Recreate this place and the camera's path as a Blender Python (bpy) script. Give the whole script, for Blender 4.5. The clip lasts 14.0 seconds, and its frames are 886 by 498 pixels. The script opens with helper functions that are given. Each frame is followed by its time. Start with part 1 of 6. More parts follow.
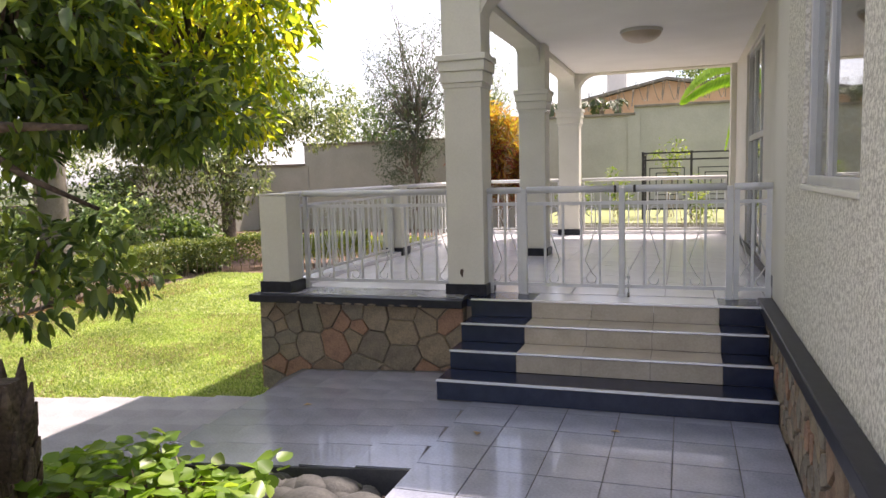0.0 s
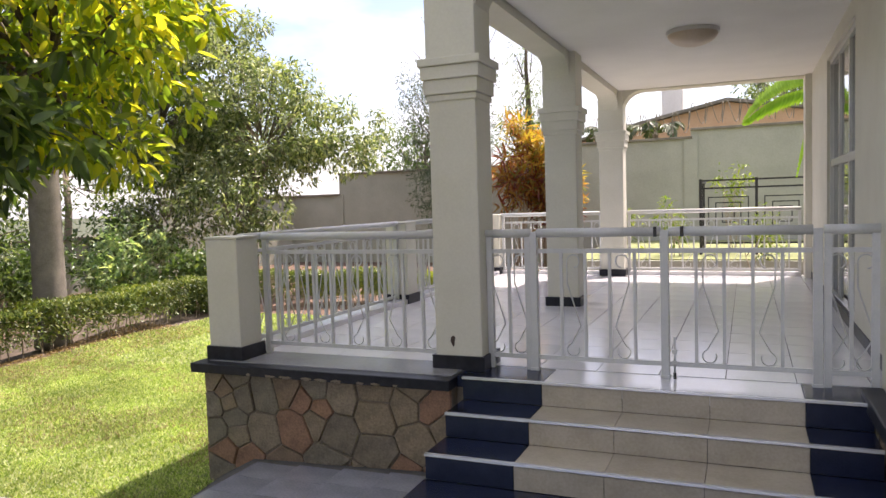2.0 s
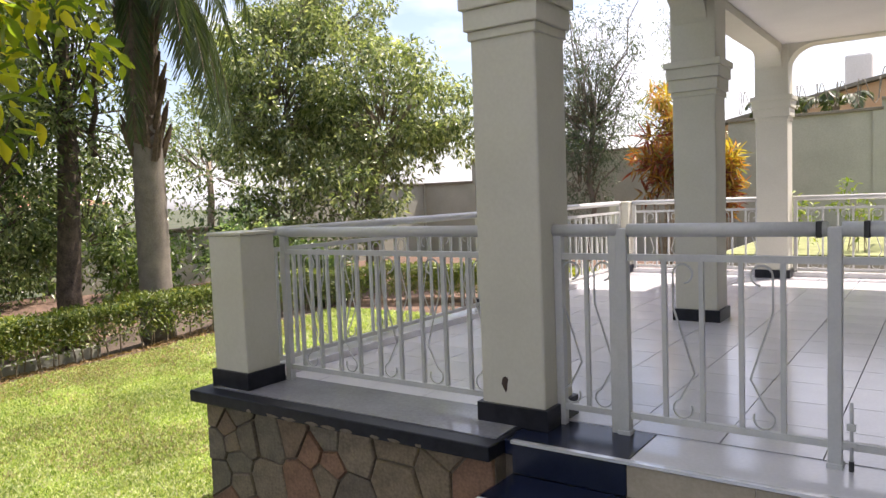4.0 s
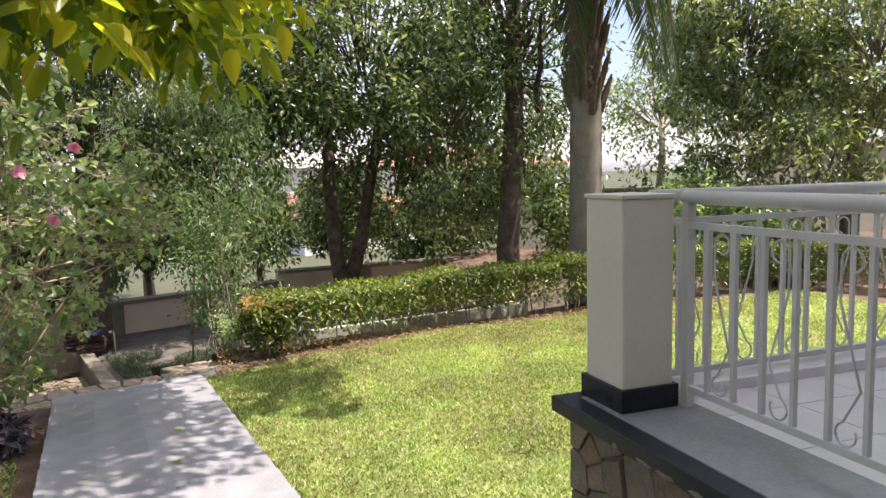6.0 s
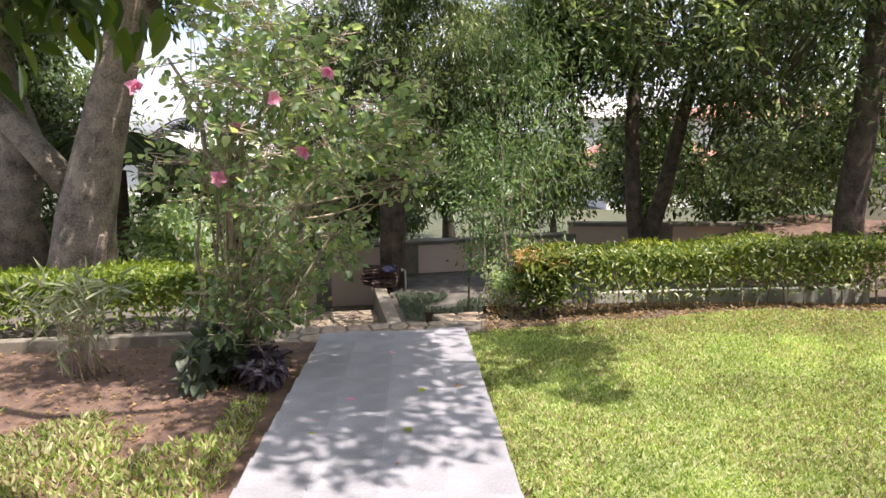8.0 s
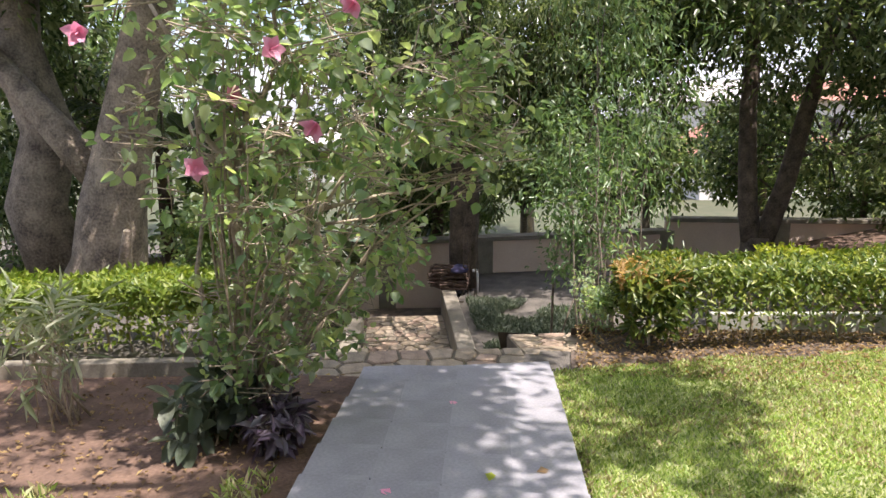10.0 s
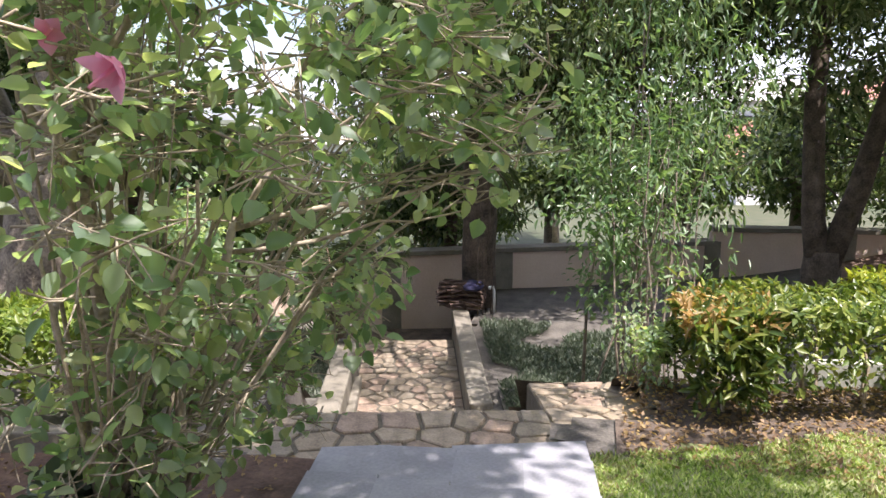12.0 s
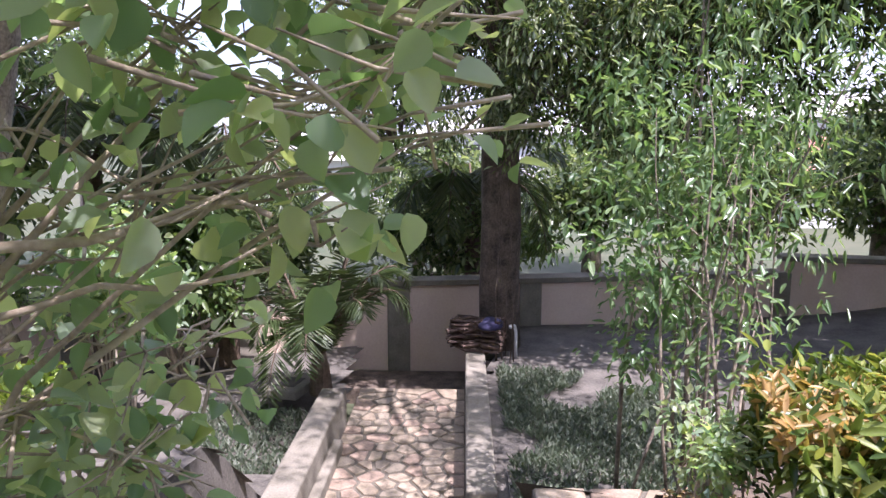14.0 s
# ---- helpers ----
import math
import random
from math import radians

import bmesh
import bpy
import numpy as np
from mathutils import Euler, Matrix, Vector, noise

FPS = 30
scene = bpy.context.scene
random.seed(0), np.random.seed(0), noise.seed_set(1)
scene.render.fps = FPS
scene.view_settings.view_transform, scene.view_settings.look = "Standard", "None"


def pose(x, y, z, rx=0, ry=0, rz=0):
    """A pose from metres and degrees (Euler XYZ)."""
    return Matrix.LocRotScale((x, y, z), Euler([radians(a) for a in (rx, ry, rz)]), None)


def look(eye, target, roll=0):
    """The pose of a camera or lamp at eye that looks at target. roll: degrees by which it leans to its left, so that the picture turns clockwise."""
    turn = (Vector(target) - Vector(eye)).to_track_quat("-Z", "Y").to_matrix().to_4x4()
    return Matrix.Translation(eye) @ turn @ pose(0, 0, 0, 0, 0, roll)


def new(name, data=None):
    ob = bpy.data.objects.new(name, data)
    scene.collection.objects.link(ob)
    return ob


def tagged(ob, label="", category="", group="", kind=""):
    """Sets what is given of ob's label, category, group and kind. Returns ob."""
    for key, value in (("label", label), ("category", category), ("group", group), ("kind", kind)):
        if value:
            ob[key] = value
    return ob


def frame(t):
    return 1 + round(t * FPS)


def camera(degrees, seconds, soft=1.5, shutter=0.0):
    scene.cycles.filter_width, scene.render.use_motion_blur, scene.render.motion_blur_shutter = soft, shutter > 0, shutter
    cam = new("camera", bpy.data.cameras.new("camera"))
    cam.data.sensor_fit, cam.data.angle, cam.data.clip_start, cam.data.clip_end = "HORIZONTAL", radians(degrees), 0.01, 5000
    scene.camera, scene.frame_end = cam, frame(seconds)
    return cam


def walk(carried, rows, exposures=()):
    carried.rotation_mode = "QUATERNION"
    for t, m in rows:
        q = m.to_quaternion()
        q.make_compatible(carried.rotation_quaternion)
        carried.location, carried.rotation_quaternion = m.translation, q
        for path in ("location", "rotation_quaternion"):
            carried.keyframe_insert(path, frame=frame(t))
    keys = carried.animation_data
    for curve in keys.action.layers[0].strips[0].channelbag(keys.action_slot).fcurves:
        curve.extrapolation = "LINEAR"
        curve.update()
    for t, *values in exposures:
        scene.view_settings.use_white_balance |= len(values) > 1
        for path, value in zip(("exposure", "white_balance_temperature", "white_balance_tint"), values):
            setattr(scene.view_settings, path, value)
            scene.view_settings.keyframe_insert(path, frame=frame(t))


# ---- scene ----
cam = camera(62.7, 14.0)
# All plan numbers below are in plan units; S turns them into metres.
S = 0.86
PATH = [
    (0, (1.223, -0.838, 1.902), (0.595, 1.050, 1.697), -1.5),
    (0.5, (1.233, -0.401, 1.918), (0.556, 1.472, 1.730), -1.5),
    (1, (1.260, 0.105, 1.920), (0.541, 1.964, 1.757), -1.7),
    (1.5, (1.226, 0.532, 1.939), (0.485, 2.384, 1.797), -1.7),
    (2, (1.199, 0.982, 1.965), (0.427, 2.823, 1.840), -1.8),
    (4.5, (0.933, 3.157, 1.896), (-0.388, 4.651, 1.742), -2.0),
    (5, (0.700, 3.447, 1.873), (-0.822, 4.733, 1.709), -1.6),
    (5.5, (0.437, 3.683, 1.884), (-1.277, 4.697, 1.700), -1.5),
    (6, (0.155, 3.981, 1.870), (-1.714, 4.660, 1.659), -1.4),
    (6.5, (-0.098, 4.185, 1.823), (-2.049, 4.558, 1.587), -1.5),
    (7, (-0.353, 4.311, 1.805), (-2.330, 4.446, 1.537), -1.4),
    (7.5, (-0.613, 4.356, 1.803), (-2.590, 4.331, 1.497), -0.7),
    (8, (-0.908, 4.418, 1.746), (-2.876, 4.281, 1.417), -0.1),
    (8.5, (-1.251, 4.420, 1.716), (-3.209, 4.207, 1.369), 0.2),
    (9, (-1.718, 4.385, 1.719), (-3.668, 4.119, 1.363), 0.1),
    (11.5, (-4.002, 4.146, 1.508), (-5.927, 3.745, 1.141), -0.3),
    (12, (-4.422, 4.126, 1.499), (-6.347, 3.721, 1.139), -0.1),
    (12.5, (-4.888, 4.074, 1.459), (-6.812, 3.654, 1.113), -0.0),
    (13, (-5.379, 4.092, 1.457), (-7.299, 3.644, 1.122), -0.2),
    (13.5, (-5.869, 4.126, 1.362), (-7.783, 3.640, 1.043), -0.2),
    (14, (-6.211, 4.187, 1.339), (-8.115, 3.656, 1.029), 0.0),
]

walk(cam, [(t, look([S * c for c in eye], [S * c for c in target], roll)) for t, eye, target, roll in PATH],
     exposures=[(0, 1.27, 6950, 24), (2, 1.2, 6900, 23), (5, 1.1, 6750, 21), (9, 1.14, 6500, 22), (11.5, 1.26, 6350, 21), (14, 1.5, 5750, 33)])

# ---- world, sun ----
SUN_WAY = Vector((0.25, 0.40, 1.0)).normalized()
world = bpy.data.worlds.new("world")
scene.world = world
world.use_nodes = True
wn, wl = world.node_tree.nodes, world.node_tree.links
wn.clear()
sky = wn.new("ShaderNodeTexSky")
sky.sky_type, sky.sun_disc = "NISHITA", False
sky.sun_elevation = math.asin(SUN_WAY.z)
sky.sun_rotation = math.atan2(SUN_WAY.x, SUN_WAY.y)
sky.dust_density = 2.0
coord = wn.new("ShaderNodeTexCoord")
cloud_map = wn.new("ShaderNodeMapping")
cloud_map.inputs["Scale"].default_value = (1.0, 1.0, 2.6)
cloud = wn.new("ShaderNodeTexNoise")
cloud.inputs["Scale"].default_value, cloud.inputs["Detail"].default_value = 2.3, 9.0
ramp = wn.new("ShaderNodeValToRGB")
ramp.color_ramp.elements[0].position, ramp.color_ramp.elements[1].position = 0.43, 0.66
mixc = wn.new("ShaderNodeMix")
mixc.data_type = "RGBA"
mixc.inputs[7].default_value = (7.0, 7.3, 7.9, 1)
bg = wn.new("ShaderNodeBackground")
bg.inputs["Strength"].default_value = 0.12
wout = wn.new("ShaderNodeOutputWorld")
wl.new(coord.outputs["Generated"], cloud_map.inputs["Vector"])
wl.new(cloud_map.outputs["Vector"], cloud.inputs["Vector"])
wl.new(cloud.outputs["Fac"], ramp.inputs["Fac"])
wl.new(ramp.outputs["Color"], mixc.inputs[0])
wl.new(sky.outputs["Color"], mixc.inputs[6])
wl.new(mixc.outputs[2], bg.inputs["Color"])
wl.new(bg.outputs["Background"], wout.inputs["Surface"])

sun_data = bpy.data.lights.new("sun", "SUN")
sun_data.energy, sun_data.angle, sun_data.color = 4.6, radians(0.53), (1.0, 0.95, 0.86)
sun_ob = new("sun", sun_data)
sun_ob.matrix_world = look((0, 0, 30), Vector((0, 0, 30)) - SUN_WAY)

# ---- materials ----
def material(name, c1, c2, rough=0.8, scale=6.0, fine=90.0, bump=0.15, metal=0.0, spread=0.0, spec=0.5, stain=None, coat=0.0, ends=(0.36, 0.64)):
    """Two colours mixed by coarse and fine noise, with fine relief; spread varies whole pieces."""
    m = bpy.data.materials.new(name)
    m.use_nodes = True
    n, l = m.node_tree.nodes, m.node_tree.links
    b = n["Principled BSDF"]
    tc = n.new("ShaderNodeTexCoord")
    big, small = n.new("ShaderNodeTexNoise"), n.new("ShaderNodeTexNoise")
    big.inputs["Scale"].default_value, big.inputs["Detail"].default_value = scale, 6
    small.inputs["Scale"].default_value, small.inputs["Detail"].default_value = fine, 4
    for t in (big, small):
        l.new(tc.outputs["Object"], t.inputs["Vector"])
    add = n.new("ShaderNodeMath")
    add.operation = "MULTIPLY_ADD"
    add.inputs[1].default_value = 0.6
    half = n.new("ShaderNodeMath")
    half.operation = "MULTIPLY"
    half.inputs[1].default_value = 0.4
    l.new(small.outputs["Fac"], half.inputs[0])
    l.new(big.outputs["Fac"], add.inputs[0])
    l.new(half.outputs[0], add.inputs[2])
    cr = n.new("ShaderNodeValToRGB")
    e = cr.color_ramp.elements
    e[0].position, e[0].color = ends[0], (*c1, 1)
    e[1].position, e[1].color = ends[1], (*c2, 1)
    if stain:
        k = cr.color_ramp.elements.new(0.74)
        k.color = (*stain, 1)
    l.new(add.outputs[0], cr.inputs["Fac"])
    colour = cr.outputs["Color"]
    if spread:
        info = n.new("ShaderNodeObjectInfo")
        hsv = n.new("ShaderNodeHueSaturation")
        mr = n.new("ShaderNodeMapRange")
        mr.inputs["To Min"].default_value, mr.inputs["To Max"].default_value = 1 - spread, 1 + spread
        l.new(info.outputs["Random"], mr.inputs["Value"])
        l.new(mr.outputs["Result"], hsv.inputs["Value"])
        l.new(colour, hsv.inputs["Color"])
        colour = hsv.outputs["Color"]
    l.new(colour, b.inputs["Base Color"])
    b.inputs["Roughness"].default_value, b.inputs["Metallic"].default_value = rough, metal
    b.inputs["Specular IOR Level"].default_value, b.inputs["Coat Weight"].default_value = spec, coat
    if bump:
        bp = n.new("ShaderNodeBump")
        bp.inputs["Strength"].default_value, bp.inputs["Distance"].default_value = bump, 0.02
        l.new(add.outputs[0], bp.inputs["Height"])
        l.new(bp.outputs["Normal"], b.inputs["Normal"])
    return m


def stone_material(name, tones, rough=0.75):
    """Stones whose tone is picked piece by piece from a short list."""
    m = material(name, (0.5, 0.5, 0.5), (1.0, 1.0, 1.0), rough, 9, 70, 0.5)
    n, l = m.node_tree.nodes, m.node_tree.links
    b = n["Principled BSDF"]
    inner = b.inputs["Base Color"].links[0].from_socket
    info, cr, mx = n.new("ShaderNodeObjectInfo"), n.new("ShaderNodeValToRGB"), n.new("ShaderNodeMix")
    cr.color_ramp.interpolation = "CONSTANT"
    while len(cr.color_ramp.elements) < len(tones):
        cr.color_ramp.elements.new(1.0)
    for i, c in enumerate(tones):
        cr.color_ramp.elements[i].position, cr.color_ramp.elements[i].color = i / len(tones), (*c, 1)
    mx.data_type, mx.blend_type = "RGBA", "MULTIPLY"
    mx.inputs[0].default_value = 1.0
    l.new(info.outputs["Random"], cr.inputs["Fac"])
    l.new(cr.outputs["Color"], mx.inputs[6])
    l.new(inner, mx.inputs[7])
    l.new(mx.outputs[2], b.inputs["Base Color"])
    return m


def leaf_material(name, tones, rough=0.45, through_light=0.35, glow=(2.2, 2.2, 1.1), patches=0.0):
    """Leaves: the tone varies leaf by leaf; thin, with extra backlight put into the colour by glow."""
    m = bpy.data.materials.new(name)
    m.use_nodes = True
    n, l = m.node_tree.nodes, m.node_tree.links
    b, out = n["Principled BSDF"], n["Material Output"]
    geo, cr, tr, mix = n.new("ShaderNodeNewGeometry"), n.new("ShaderNodeValToRGB"), n.new("ShaderNodeBsdfTranslucent"), n.new("ShaderNodeMixShader")
    while len(cr.color_ramp.elements) < len(tones):
        cr.color_ramp.elements.new(1.0)
    for i, c in enumerate(tones):
        cr.color_ramp.elements[i].position, cr.color_ramp.elements[i].color = i / max(1, len(tones) - 1), (*c, 1)
    l.new(geo.outputs["Random Per Island"], cr.inputs["Fac"])
    tone = cr.outputs["Color"]
    if patches:
        tc, nz, mr, hsv = n.new("ShaderNodeTexCoord"), n.new("ShaderNodeTexNoise"), n.new("ShaderNodeMapRange"), n.new("ShaderNodeHueSaturation")
        nz.inputs["Scale"].default_value, nz.inputs["Detail"].default_value = 1.1, 5
        mr.inputs["From Min"].default_value, mr.inputs["From Max"].default_value = 0.32, 0.68
        mr.inputs["To Min"].default_value, mr.inputs["To Max"].default_value = 1 - patches, 1 + patches
        l.new(tc.outputs["Object"], nz.inputs["Vector"])
        l.new(nz.outputs["Fac"], mr.inputs["Value"])
        l.new(mr.outputs["Result"], hsv.inputs["Value"])
        l.new(tone, hsv.inputs["Color"])
        tone = hsv.outputs["Color"]
    l.new(tone, b.inputs["Base Color"])
    # Multiplies the transmitted colour so leaves look more strongly backlit.
    backlight_boost = n.new("ShaderNodeMix")
    backlight_boost.data_type, backlight_boost.blend_type = "RGBA", "MULTIPLY"
    backlight_boost.inputs[0].default_value = 1.0
    backlight_boost.inputs[7].default_value = (*glow, 1)
    l.new(tone, backlight_boost.inputs[6])
    l.new(backlight_boost.outputs[2], tr.inputs["Color"])
    b.inputs["Roughness"].default_value = rough
    mix.inputs[0].default_value = through_light
    l.new(b.outputs[0], mix.inputs[1])
    l.new(tr.outputs[0], mix.inputs[2])
    l.new(mix.outputs[0], out.inputs["Surface"])
    return m


